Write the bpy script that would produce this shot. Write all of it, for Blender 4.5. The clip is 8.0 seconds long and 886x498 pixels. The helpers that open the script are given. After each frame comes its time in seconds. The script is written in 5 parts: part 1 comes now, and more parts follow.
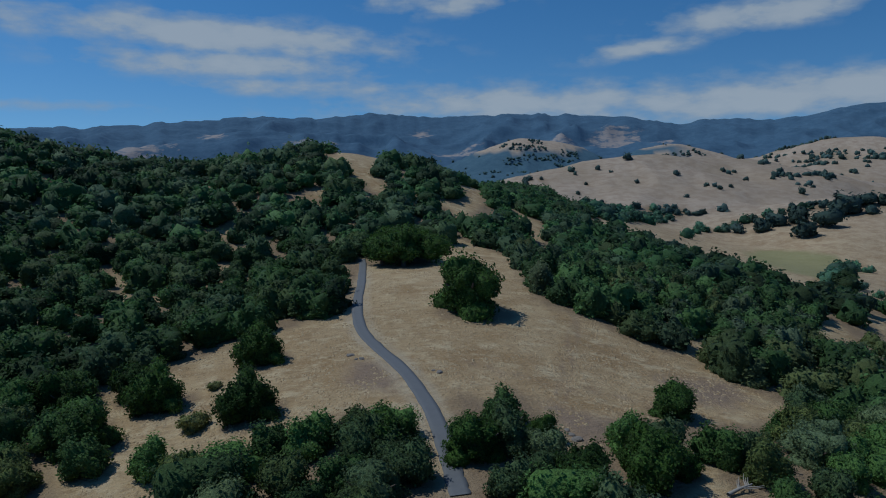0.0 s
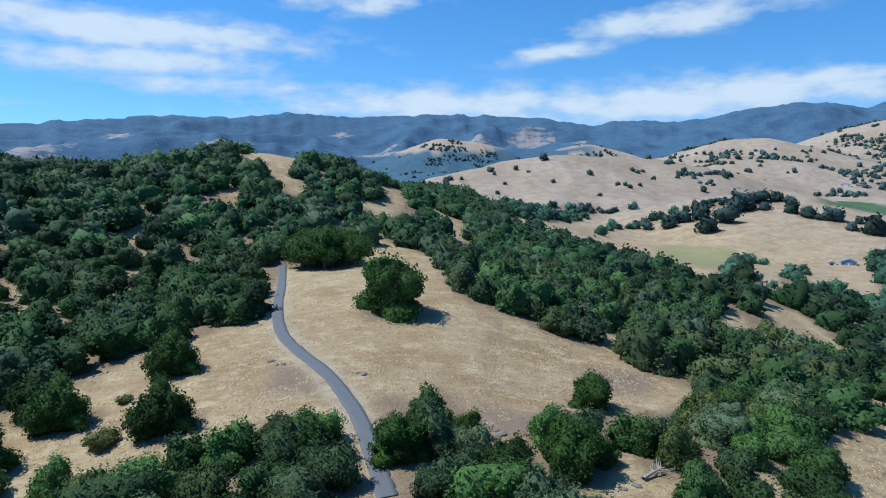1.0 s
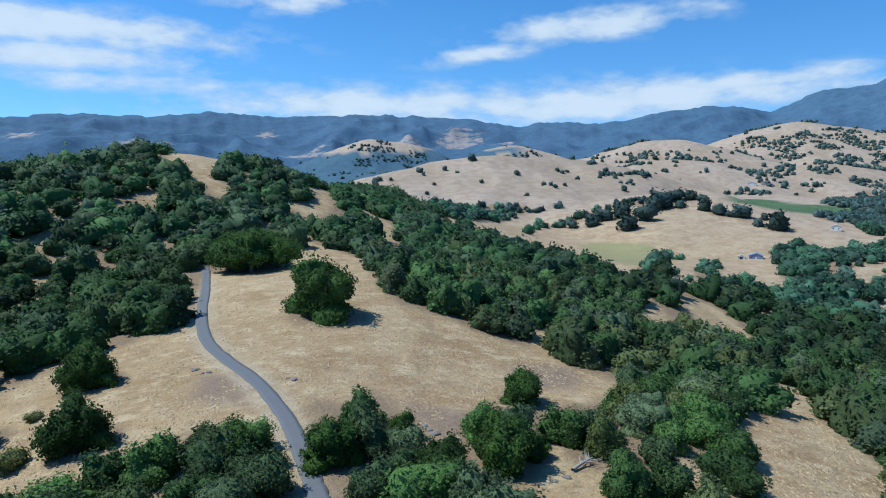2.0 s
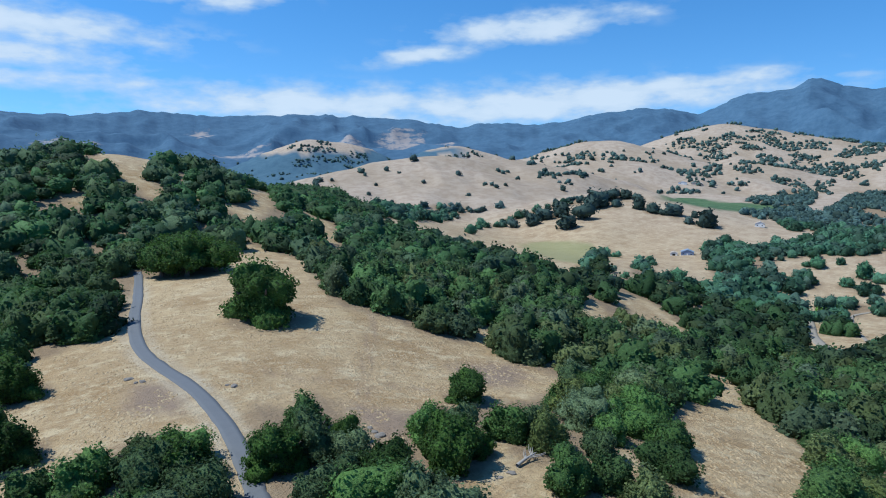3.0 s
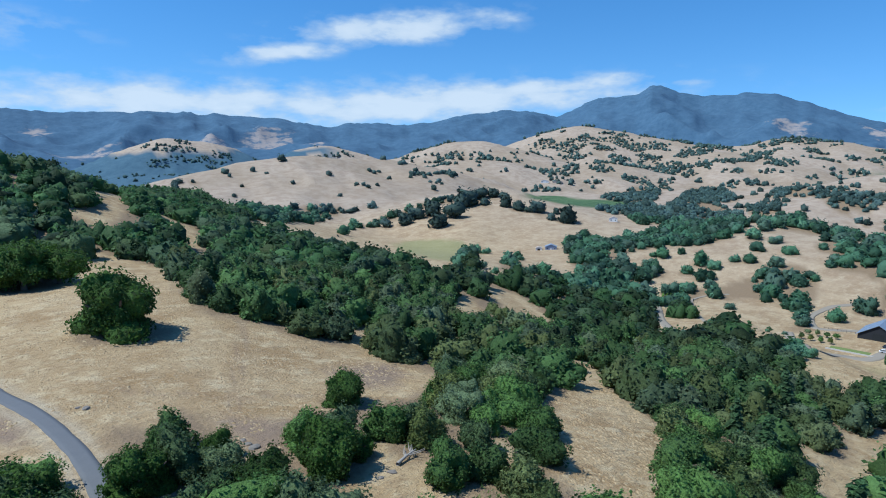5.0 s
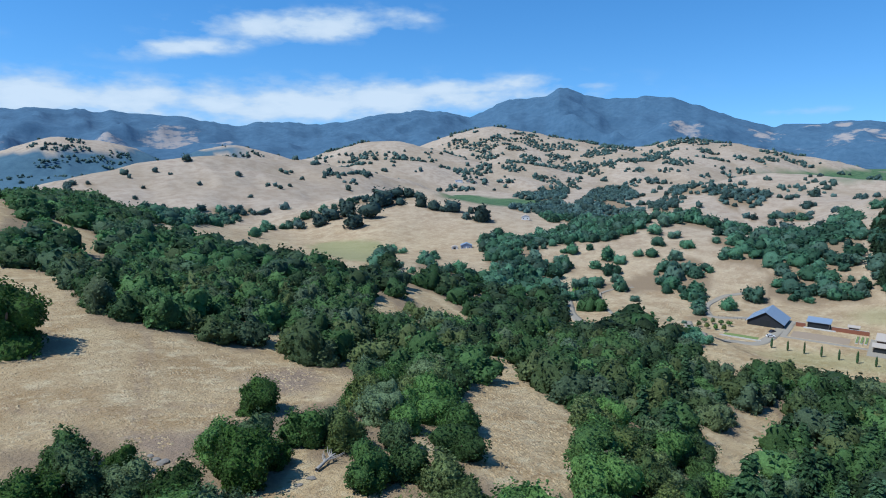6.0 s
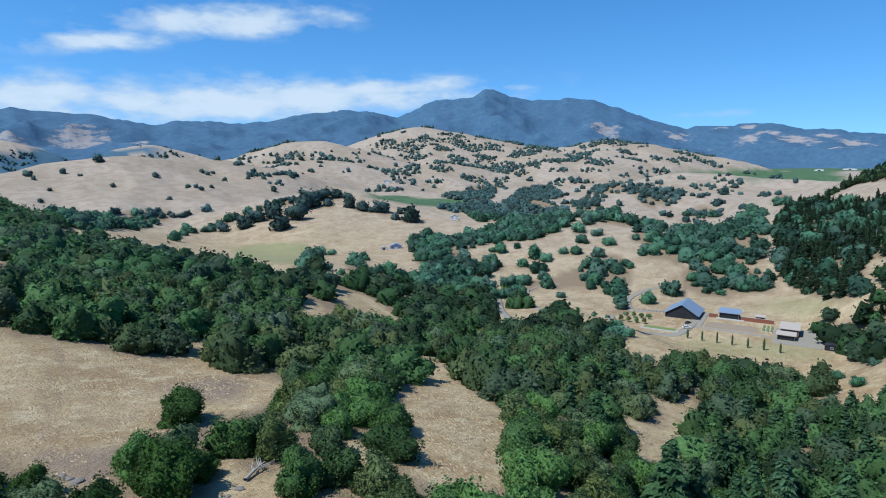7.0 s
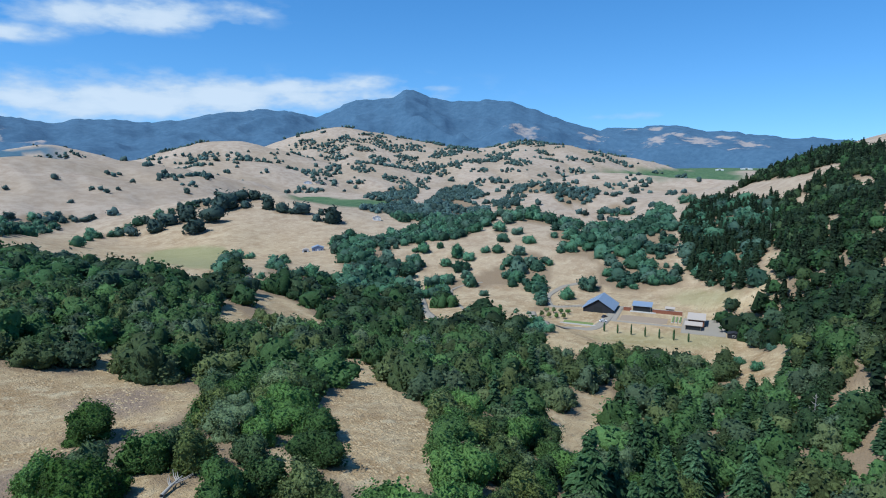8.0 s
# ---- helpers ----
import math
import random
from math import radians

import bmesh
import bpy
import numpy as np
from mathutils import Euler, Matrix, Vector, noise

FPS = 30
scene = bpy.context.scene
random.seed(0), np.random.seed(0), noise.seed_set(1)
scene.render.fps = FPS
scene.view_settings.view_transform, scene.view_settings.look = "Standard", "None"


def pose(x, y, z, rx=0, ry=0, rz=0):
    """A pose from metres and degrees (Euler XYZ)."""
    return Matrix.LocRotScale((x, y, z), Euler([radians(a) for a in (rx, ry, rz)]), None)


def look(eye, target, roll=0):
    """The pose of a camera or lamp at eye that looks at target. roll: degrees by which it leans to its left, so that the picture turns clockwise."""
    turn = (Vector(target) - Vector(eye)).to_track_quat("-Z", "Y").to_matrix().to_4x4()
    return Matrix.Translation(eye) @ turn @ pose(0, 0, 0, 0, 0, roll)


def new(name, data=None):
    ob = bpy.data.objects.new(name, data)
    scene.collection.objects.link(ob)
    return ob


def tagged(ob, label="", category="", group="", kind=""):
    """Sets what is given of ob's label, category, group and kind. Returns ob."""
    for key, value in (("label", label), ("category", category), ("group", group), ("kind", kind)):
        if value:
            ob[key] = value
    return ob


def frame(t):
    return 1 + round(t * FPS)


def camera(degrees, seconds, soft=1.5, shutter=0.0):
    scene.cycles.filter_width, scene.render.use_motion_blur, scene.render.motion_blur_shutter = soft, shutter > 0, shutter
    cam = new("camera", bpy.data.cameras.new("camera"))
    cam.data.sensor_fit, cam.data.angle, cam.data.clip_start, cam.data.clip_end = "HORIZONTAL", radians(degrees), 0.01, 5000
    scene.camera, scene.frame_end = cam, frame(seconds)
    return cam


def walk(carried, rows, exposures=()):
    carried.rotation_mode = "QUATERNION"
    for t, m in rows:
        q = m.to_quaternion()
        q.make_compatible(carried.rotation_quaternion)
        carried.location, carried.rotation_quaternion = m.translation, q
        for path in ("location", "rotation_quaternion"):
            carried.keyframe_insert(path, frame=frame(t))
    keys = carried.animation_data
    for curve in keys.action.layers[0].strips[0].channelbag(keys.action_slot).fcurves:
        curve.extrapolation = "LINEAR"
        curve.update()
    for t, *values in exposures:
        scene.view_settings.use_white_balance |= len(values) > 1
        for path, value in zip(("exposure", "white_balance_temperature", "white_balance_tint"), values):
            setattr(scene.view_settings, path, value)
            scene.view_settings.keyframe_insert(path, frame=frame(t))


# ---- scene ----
import functools

# ---------------------------------------------------------------- camera
# a drone that hovers 45 m over a ridge and turns to its right
EYE_Z = 100.0
cam = camera(71.46, 8.0, soft=1.05)
TURN = [(0.0, 0.0, 8.62), (0.5, 3.69, 8.6), (1.0, 7.30, 8.59), (1.5, 10.76, 8.55), (1.7, 12.01, 8.54), (2.8, 18.22, 8.5), (3.0, 19.19, 8.49),
        (3.5, 22.0, 8.49), (4.0, 24.93, 8.49), (4.5, 27.62, 8.49), (4.7, 28.98, 8.49), (5.8, 37.06, 8.5), (6.0, 38.88, 8.5),
        (6.5, 42.65, 8.49), (7.0, 45.49, 8.47), (7.5, 49.1, 8.45), (8.0, 52.69, 8.43)]
walk(cam, [(t, pose(0, 0, EYE_Z, 90 - down, 0, -yaw)) for t, yaw, down in TURN],
     exposures=[(t, stops - 0.04, 5820, 4) for t, stops in ((0.0, -1.2), (0.1, -1.0), (0.2, -0.72), (0.3, -0.3), (0.4, -0.08), (0.5, 0.0), (8.0, 0.0))])

# ---------------------------------------------------------------- sun and sky
SUN_AZ, SUN_EL = radians(-70), radians(57)      # clockwise from +y
world = bpy.data.worlds.new("sky")
scene.world = world
world.use_nodes = True
sun = new("sun", bpy.data.lights.new("sun", "SUN"))
sun.data.energy, sun.data.angle, sun.data.color = 5.0, radians(0.53), (1.0, 0.96, 0.88)
sun.matrix_world = look((math.sin(SUN_AZ) * math.cos(SUN_EL) * 100, math.cos(SUN_AZ) * math.cos(SUN_EL) * 100, math.sin(SUN_EL) * 100), (0, 0, 0))


class Nodes:
    """Short hand for node trees."""

    def __init__(self, tree):
        self.tree = tree
        tree.nodes.clear()

    def add(self, kind, **given):
        node = self.tree.nodes.new(kind)
        for key, value in given.items():
            if key in node.inputs:
                if hasattr(value, "node"):
                    self.tree.links.new(value, node.inputs[key])
                else:
                    node.inputs[key].default_value = value
            else:
                setattr(node, key, value)
        return node

    def math(self, op, a, b=0.0, clamp=False):
        node = self.tree.nodes.new("ShaderNodeMath")
        node.operation, node.use_clamp = op, clamp
        for k, value in enumerate((a, b)):
            if hasattr(value, "node"):
                self.tree.links.new(value, node.inputs[k])
            else:
                node.inputs[k].default_value = value
        return node.outputs[0]

    def mix(self, factor, a, b, blend="MIX"):
        node = self.tree.nodes.new("ShaderNodeMix")
        node.data_type, node.blend_type = "RGBA", blend
        for k, value in ((0, factor), (6, a), (7, b)):
            if hasattr(value, "node"):
                self.tree.links.new(value, node.inputs[k])
            else:
                node.inputs[k].default_value = (*value, 1) if isinstance(value, tuple) else value
        return node.outputs[2]

    def ramp(self, value, low, high):
        node = self.add("ShaderNodeMapRange", clamp=True)
        self.tree.links.new(value, node.inputs[0])
        node.inputs[1].default_value, node.inputs[2].default_value = low, high
        return node.outputs[0]

    def noise(self, vector, scale, detail=3.0, rough=0.55):
        node = self.add("ShaderNodeTexNoise", Scale=scale, Detail=detail, Roughness=rough)
        if vector is not None:
            self.tree.links.new(vector, node.inputs["Vector"])
        return node.outputs["Fac"]

    def scaled(self, vector, by):
        node = self.tree.nodes.new("ShaderNodeVectorMath")
        node.operation = "MULTIPLY"
        self.tree.links.new(vector, node.inputs[0])
        node.inputs[1].default_value = by
        return node.outputs[0]

    def link(self, a, b):
        self.tree.links.new(a, b)


# clouds: bearing, elevation, half width, half height in degrees, rise to the right, weight
CLOUDS = [(-19, 9.8, 13, 1.4, -0.02, 1.4), (-18, 7.6, 10, 1.2, -0.02, 1.2), (-13, 6.0, 9, 0.9, -0.03, 0.85), (0, 13.4, 5.5, 1.2, 0.02, 1.0),
          (17, 9.0, 4.5, 0.75, 0.12, 1.0), (27, 11.2, 8, 1.1, 0.08, 1.25), (8, 4.6, 14, 1.5, 0.0, 1.3), (29, 4.8, 17, 1.6, 0.03, 1.4),
          (40, 6.1, 8, 0.8, 0.06, 1.1), (18, 3.7, 26, 1.1, 0.0, 0.8), (-31, 3.9, 6, 0.5, 0.0, 0.55), (52, 6.2, 2.2, 0.3, 0.0, 0.4),
          (69, 3.6, 3, 0.3, 0.0, 0.4)]


def build_sky():
    n = Nodes(world.node_tree)
    sky = n.add("ShaderNodeTexSky", sky_type="NISHITA", sun_disc=False, sun_elevation=SUN_EL, sun_rotation=SUN_AZ, altitude=1500.0,
                air_density=1.0, dust_density=0.0, ozone_density=4.0)
    turned = n.add("ShaderNodeVectorMath", operation="MULTIPLY_ADD")      # a clear day: little of the white band over the horizon
    n.link(n.add("ShaderNodeTexCoord").outputs["Generated"], turned.inputs[0])
    turned.inputs[1].default_value, turned.inputs[2].default_value = (1, 1, 0.82), (0, 0, 0.092)
    level = n.add("ShaderNodeVectorMath", operation="NORMALIZE")
    n.link(turned.outputs[0], level.inputs[0])
    n.link(level.outputs[0], sky.inputs["Vector"])
    vivid = n.add("ShaderNodeHueSaturation", Saturation=1.23, Value=1.0)
    n.link(sky.outputs[0], vivid.inputs["Color"])
    way = n.add("ShaderNodeTexCoord").outputs["Generated"]
    split = n.add("ShaderNodeSeparateXYZ")
    n.link(way, split.inputs[0])
    x, y, z = split.outputs
    bearing = n.math("MULTIPLY", n.math("ARCTAN2", x, y), 57.2958)
    rise = n.math("MULTIPLY", n.math("ARCSINE", z), 57.2958)
    cover = None
    for a, e, w, h, tilt, weight in CLOUDS:
        da = n.math("SUBTRACT", bearing, a)
        de = n.math("SUBTRACT", n.math("SUBTRACT", rise, e), n.math("MULTIPLY", da, tilt))
        q = n.math("ADD", n.math("POWER", n.math("ABSOLUTE", n.math("DIVIDE", da, w)), 2.0), n.math("POWER", n.math("ABSOLUTE", n.math("DIVIDE", de, h)), 2.0))
        lump = n.math("MULTIPLY", n.math("EXPONENT", n.math("MULTIPLY", q, -0.9)), weight)
        cover = lump if cover is None else n.math("MAXIMUM", cover, lump)
    place = n.add("ShaderNodeCombineXYZ")
    n.link(n.math("MULTIPLY", bearing, 0.25), place.inputs[0])
    n.link(n.math("MULTIPLY", rise, 0.62), place.inputs[1])
    puff = n.noise(place.outputs[0], 1.0, 6, 0.54)
    wisp = n.noise(place.outputs[0], 3.1, 5, 0.6)
    thick = n.math("ADD", cover, n.math("ADD", n.math("MULTIPLY", n.math("SUBTRACT", puff, 0.5), 2.3), n.math("MULTIPLY", n.math("SUBTRACT", wisp, 0.5), 0.3)))
    near_any = n.ramp(cover, 0.03, 0.3)
    amount = n.math("MULTIPLY", n.math("MULTIPLY", n.ramp(thick, 0.12, 1.0), near_any), 0.86)
    colour = n.mix(amount, vivid.outputs[0], n.mix(n.ramp(thick, 0.5, 1.3), (3.5, 4.15, 5.0), (4.7, 5.05, 5.5)))
    back = n.add("ShaderNodeBackground", Strength=0.163)
    n.link(colour, back.inputs[0])
    out = n.add("ShaderNodeOutputWorld")
    n.link(back.outputs[0], out.inputs[0])


build_sky()


# ---------------------------------------------------------------- materials
def material(name):
    m = bpy.data.materials.new(name)
    m.use_nodes = True
    return m, Nodes(m.node_tree)


def finish(n, colour, rough=0.9, height=None, strength=0.4, distance=0.1, **extra):
    shader = n.add("ShaderNodeBsdfPrincipled", Roughness=rough, **extra)
    if hasattr(colour, "node"):
        n.link(colour, shader.inputs["Base Color"])
    else:
        shader.inputs["Base Color"].default_value = (*colour, 1)
    shader.inputs["Specular IOR Level"].default_value = 0.2
    if height is not None:
        bump = n.add("ShaderNodeBump", Strength=strength, Distance=distance)
        n.link(height, bump.inputs["Height"])
        n.link(bump.outputs[0], shader.inputs["Normal"])
    out = n.add("ShaderNodeOutputMaterial")
    n.link(shader.outputs[0], out.inputs[0])
    return shader


def ground_material():
    m, n = material("dry_grassland")
    at = n.add("ShaderNodeNewGeometry").outputs["Position"]
    big = n.noise(at, 0.012, 3)
    mid = n.noise(at, 0.07, 5, 0.62)
    clump = n.noise(n.scaled(at, (0.7, 1.6, 1.0)), 0.42, 5, 0.7)
    fine = n.noise(at, 1.7, 4, 0.75)
    streak = n.noise(n.scaled(at, (0.8, 1.1, 1.0)), 0.2, 6, 0.75)
    grass = n.mix(n.ramp(big, 0.35, 0.65), (0.484, 0.363, 0.210), (0.414, 0.298, 0.166))
    grass = n.mix(n.math("MULTIPLY", n.ramp(mid, 0.43, 0.62), 0.85), grass, (0.308, 0.201, 0.098))
    grass = n.mix(n.math("MULTIPLY", n.ramp(streak, 0.5, 0.62), 0.85), grass, (0.546, 0.435, 0.273))
    grass = n.mix(n.math("MULTIPLY", n.ramp(clump, 0.52, 0.66), 0.7), grass, (0.264, 0.179, 0.098))
    grass = n.mix(n.math("MULTIPLY", n.ramp(fine, 0.5, 0.7), 0.6), grass, (0.528, 0.418, 0.265))
    # haze put into the grass colour, greyer with distance from the camera
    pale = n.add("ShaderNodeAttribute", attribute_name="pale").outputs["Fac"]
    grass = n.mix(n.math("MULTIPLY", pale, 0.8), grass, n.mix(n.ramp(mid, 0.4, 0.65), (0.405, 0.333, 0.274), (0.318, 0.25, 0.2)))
    # missing shading in the far hills' creases put into the grass colour
    crease_shade = n.add("ShaderNodeAttribute", attribute_name="crease_shade").outputs["Fac"]
    grass = n.mix(n.math("MULTIPLY", n.ramp(n.math("ADD", crease_shade, n.math("MULTIPLY", mid, 0.4)), 0.35, 1.0), 0.4), grass, (0.264, 0.198, 0.126))
    worn = n.add("ShaderNodeAttribute", attribute_name="worn").outputs["Fac"]
    soil = n.mix(clump, (0.2, 0.135, 0.095), (0.31, 0.235, 0.175))
    grass = n.mix(n.math("MULTIPLY", worn, n.ramp(n.math("ADD", clump, mid), 0.45, 0.95)), grass, soil)
    verge = n.add("ShaderNodeAttribute", attribute_name="verge").outputs["Fac"]
    grass = n.mix(n.math("MULTIPLY", verge, 0.8), grass, n.mix(fine, (0.40, 0.33, 0.235), (0.55, 0.47, 0.35)))
    # leaf litter in the woods, and darkened shadow ground beneath lone oaks
    litter_shade = n.mix(fine, (0.17, 0.12, 0.075), (0.34, 0.25, 0.16))
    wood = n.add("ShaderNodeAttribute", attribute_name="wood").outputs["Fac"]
    colour = n.mix(wood, grass, litter_shade)
    green = n.add("ShaderNodeAttribute", attribute_name="green").outputs["Fac"]
    colour = n.mix(green, colour, n.mix(clump, (0.2, 0.22, 0.09), (0.3, 0.29, 0.14)))
    crop = n.add("ShaderNodeAttribute", attribute_name="crop").outputs["Fac"]
    colour = n.mix(crop, colour, n.mix(n.ramp(mid, 0.4, 0.6), (0.055, 0.11, 0.05), (0.1, 0.16, 0.075)))
    # far woods painted onto the ground, with haze blue in their colour
    hazy_far_wood = n.add("ShaderNodeAttribute", attribute_name="hazy_far_wood").outputs["Fac"]
    colour = n.mix(hazy_far_wood, colour, n.mix(n.ramp(n.noise(at, 0.03, 6, 0.7), 0.35, 0.7), (0.050, 0.103, 0.150), (0.078, 0.146, 0.195)))
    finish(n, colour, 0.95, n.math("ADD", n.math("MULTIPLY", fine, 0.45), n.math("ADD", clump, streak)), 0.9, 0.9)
    return m


def tuft_material():
    m, n = material("dry_grass_tuft")
    geo = n.add("ShaderNodeNewGeometry")
    colour = n.mix(geo.outputs["Random Per Island"], (0.32, 0.23, 0.125), (0.51, 0.40, 0.25))
    colour = n.mix(n.math("MULTIPLY", n.noise(geo.outputs["Position"], 6.0, 3, 0.7), 0.5), colour, (0.24, 0.165, 0.09))
    finish(n, colour, 0.95)
    return m


def plain(name, a, b, scale=2.0, rough=0.8, bump=0.3, metallic=0.0):
    m, n = material(name)
    at = n.add("ShaderNodeTexCoord").outputs["Object"]
    v = n.noise(at, scale, 4, 0.6)
    w = n.noise(at, scale * 9, 3, 0.6)
    colour = n.mix(n.math("MULTIPLY", n.math("ADD", v, w), 0.5), a, b)
    shader = finish(n, colour, rough, w, bump, 0.05)
    shader.inputs["Metallic"].default_value = metallic
    return m


def leaf_material(name, tones, joined, gain=1.0):
    """Foliage: each tree takes its tone from the list, each spray of leaves its own shade of it."""
    m, n = material(name)
    geo = n.add("ShaderNodeNewGeometry")
    one = geo.outputs["Random Per Island"]
    tone = n.add("ShaderNodeAttribute", attribute_name="tone").outputs["Fac"] if joined else n.add("ShaderNodeObjectInfo").outputs["Random"]
    ramp = n.add("ShaderNodeValToRGB")
    n.link(tone, ramp.inputs[0])
    while len(ramp.color_ramp.elements) < len(tones):
        ramp.color_ramp.elements.new(0.5)
    for k, c in enumerate(tones):
        ramp.color_ramp.elements[k].position = k / (len(tones) - 1)
        ramp.color_ramp.elements[k].color = (*(q * gain * (0.62, 1.0, 1.2)[k % 3] for q in c), 1)
    shade = n.mix(one, *((0.6, 0.62, 0.6), (1.55, 1.52, 1.5)) if joined else ((0.52, 0.54, 0.52), (1.85, 1.8, 1.75)))
    colour = n.mix(1.0, ramp.outputs[0], shade, "MULTIPLY")
    grain = n.noise(geo.outputs["Position"], GRAIN_FAR if joined else 3.4, 4, 0.75)
    low, high = ((0.68, 0.7, 0.71), (1.3, 1.28, 1.27)) if joined else ((0.5, 0.53, 0.55), (1.55, 1.52, 1.48))
    colour = n.mix(1.0, colour, n.mix(n.ramp(grain, 0.34, 0.66), low, high), "MULTIPLY")
    blotch = n.noise(geo.outputs["Position"], 0.35, 3, 0.6)
    colour = n.mix(n.math("MULTIPLY", n.ramp(blotch, 0.45, 0.75), 0.2), colour, (0.09, 0.118, 0.055))
    shader = finish(n, colour, 0.62, grain, 1.0, 0.5)
    shader.inputs["Specular IOR Level"].default_value = 0.22
    glow = n.add("ShaderNodeBsdfTranslucent")
    n.link(colour, glow.inputs[0])
    both = n.add("ShaderNodeMixShader", Fac=0.38)
    n.link(shader.outputs[0], both.inputs[1])
    n.link(glow.outputs[0], both.inputs[2])
    n.link(both.outputs[0], [q for q in m.node_tree.nodes if q.type == "OUTPUT_MATERIAL"][0].inputs[0])
    return m


GRAIN_FAR = 1.5
OAK_TONES = [(0.071, 0.146, 0.046), (0.094, 0.190, 0.053), (0.111, 0.214, 0.061), (0.085, 0.158, 0.060), (0.160, 0.205, 0.064), (0.125, 0.180, 0.094), (0.075, 0.150, 0.051)]
SLOPE_TONES = [(0.067, 0.139, 0.050), (0.088, 0.180, 0.058), (0.104, 0.204, 0.067), (0.080, 0.150, 0.065), (0.150, 0.195, 0.070), (0.118, 0.171, 0.103), (0.071, 0.142, 0.055)]
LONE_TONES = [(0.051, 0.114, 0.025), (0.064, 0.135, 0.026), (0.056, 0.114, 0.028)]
WOOD_TONES = [(0.046, 0.108, 0.045), (0.061, 0.151, 0.051), (0.079, 0.174, 0.061), (0.053, 0.124, 0.052), (0.100, 0.164, 0.063), (0.082, 0.144, 0.082), (0.048, 0.114, 0.048)]
# haze over the valley put into these oak tones: greyer and bluer
HAZY_OAK_TONES = [(0.041, 0.104, 0.064), (0.055, 0.137, 0.076), (0.068, 0.148, 0.095), (0.046, 0.111, 0.077), (0.084, 0.145, 0.109)]
# shade on the home hill put into these leaf tones
SHADE_TONES = [(0.048, 0.118, 0.035), (0.062, 0.148, 0.041), (0.072, 0.150, 0.045), (0.056, 0.118, 0.045), (0.096, 0.156, 0.051), (0.078, 0.138, 0.065)]
# haze before the far hills put into these oak tones
FAR_HAZE_TONES = [(0.056, 0.105, 0.096), (0.070, 0.122, 0.110), (0.062, 0.107, 0.106)]
FIR_TONES = [(0.030, 0.067, 0.031), (0.048, 0.097, 0.041), (0.041, 0.080, 0.042)]
GRASS = ground_material()
TUFT = tuft_material()
ROCK = plain("lichened_grey_rock", (0.15, 0.135, 0.12), (0.27, 0.245, 0.22), 1.2, 0.95, 0.6)
ASPHALT = plain("worn_asphalt", (0.105, 0.112, 0.124), (0.165, 0.172, 0.184), 0.7, 0.85)
PALE_ROAD = plain("pale_gravel", (0.24, 0.21, 0.17), (0.32, 0.285, 0.235), 0.4, 0.9)
BARK = plain("oak_bark", (0.09, 0.07, 0.055), (0.19, 0.16, 0.13), 1.5, 0.95)
OAK = leaf_material("oak_leaves", OAK_TONES, False, 0.87)
OAK_FAR = leaf_material("woodland_leaves", WOOD_TONES, True, 0.9)
OAK_VALLEY = leaf_material("hazy_valley_leaves", HAZY_OAK_TONES, False, 1.2)
SHRUB_LEAF = leaf_material("yellow_shrub_leaves", [(0.21, 0.22, 0.085), (0.19, 0.21, 0.08), (0.17, 0.19, 0.08)], False)
OAK_HILL = leaf_material("far_haze_lone_leaves", FAR_HAZE_TONES, False, 0.7)
OAK_SHADE = leaf_material("shade_tinted_oak_leaves", SHADE_TONES, True, 0.82)
OAK_MID = leaf_material("slope_oak_leaves", SLOPE_TONES, True, 0.8)
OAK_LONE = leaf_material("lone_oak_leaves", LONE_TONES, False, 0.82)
HAZY_OAK = leaf_material("hazy_oak_leaves", HAZY_OAK_TONES, True, 1.18)
HILL_OAK = leaf_material("far_haze_oak_leaves", FAR_HAZE_TONES, True, 1.25)
FIR = leaf_material("fir_needles", FIR_TONES, False, 1.8)
FIR_MID = leaf_material("slope_fir_needles", FIR_TONES, True, 1.3)
# woodland tones darkened to carry the shade on the east slope and hill
OAK_EAST = leaf_material("shaded_slope_oak_leaves", WOOD_TONES, True, 0.58)
# the same fir tones, darkened for the shade on the steep hill
FIR_FAR = leaf_material("shaded_fir_needles", FIR_TONES, True, 0.5)
SNAG = plain("bleached_dead_wood", (0.27, 0.25, 0.23), (0.38, 0.36, 0.33), 1.5, 0.9)
ROOF_METAL = plain("blue_grey_metal_roof", (0.24, 0.31, 0.41), (0.30, 0.37, 0.47), 0.6, 0.45, 0.15, 0.3)
BARN_WALL = plain("dark_weathered_boards", (0.018, 0.02, 0.026), (0.035, 0.038, 0.045), 1.2, 0.85)
RUST_WALL = plain("rust_red_wall", (0.2, 0.075, 0.045), (0.27, 0.11, 0.07), 0.8, 0.85)
CREAM_ROOF = plain("cream_roof", (0.4, 0.34, 0.29), (0.48, 0.42, 0.36), 0.8, 0.7)
WHITE_WALL = plain("white_paint", (0.7, 0.7, 0.69), (0.8, 0.8, 0.79), 0.8, 0.7)
BLUE_WALL = plain("blue_grey_paint", (0.2, 0.26, 0.4), (0.26, 0.32, 0.46), 0.8, 0.7)
DARK_GLASS = plain("dark_window_glass", (0.02, 0.025, 0.03), (0.03, 0.035, 0.04), 0.5, 0.15, 0.0)
CONCRETE = plain("pale_concrete", (0.42, 0.41, 0.39), (0.52, 0.51, 0.49), 0.5, 0.9)
LAWN = plain("watered_lawn", (0.12, 0.17, 0.05), (0.2, 0.24, 0.09), 0.6, 0.95)
CAR_WHITE = plain("white_car_paint", (0.7, 0.7, 0.71), (0.75, 0.75, 0.76), 0.5, 0.3, 0.0)
CAR_DARK = plain("dark_blue_car_paint", (0.02, 0.025, 0.045), (0.03, 0.035, 0.055), 0.5, 0.25, 0.0)
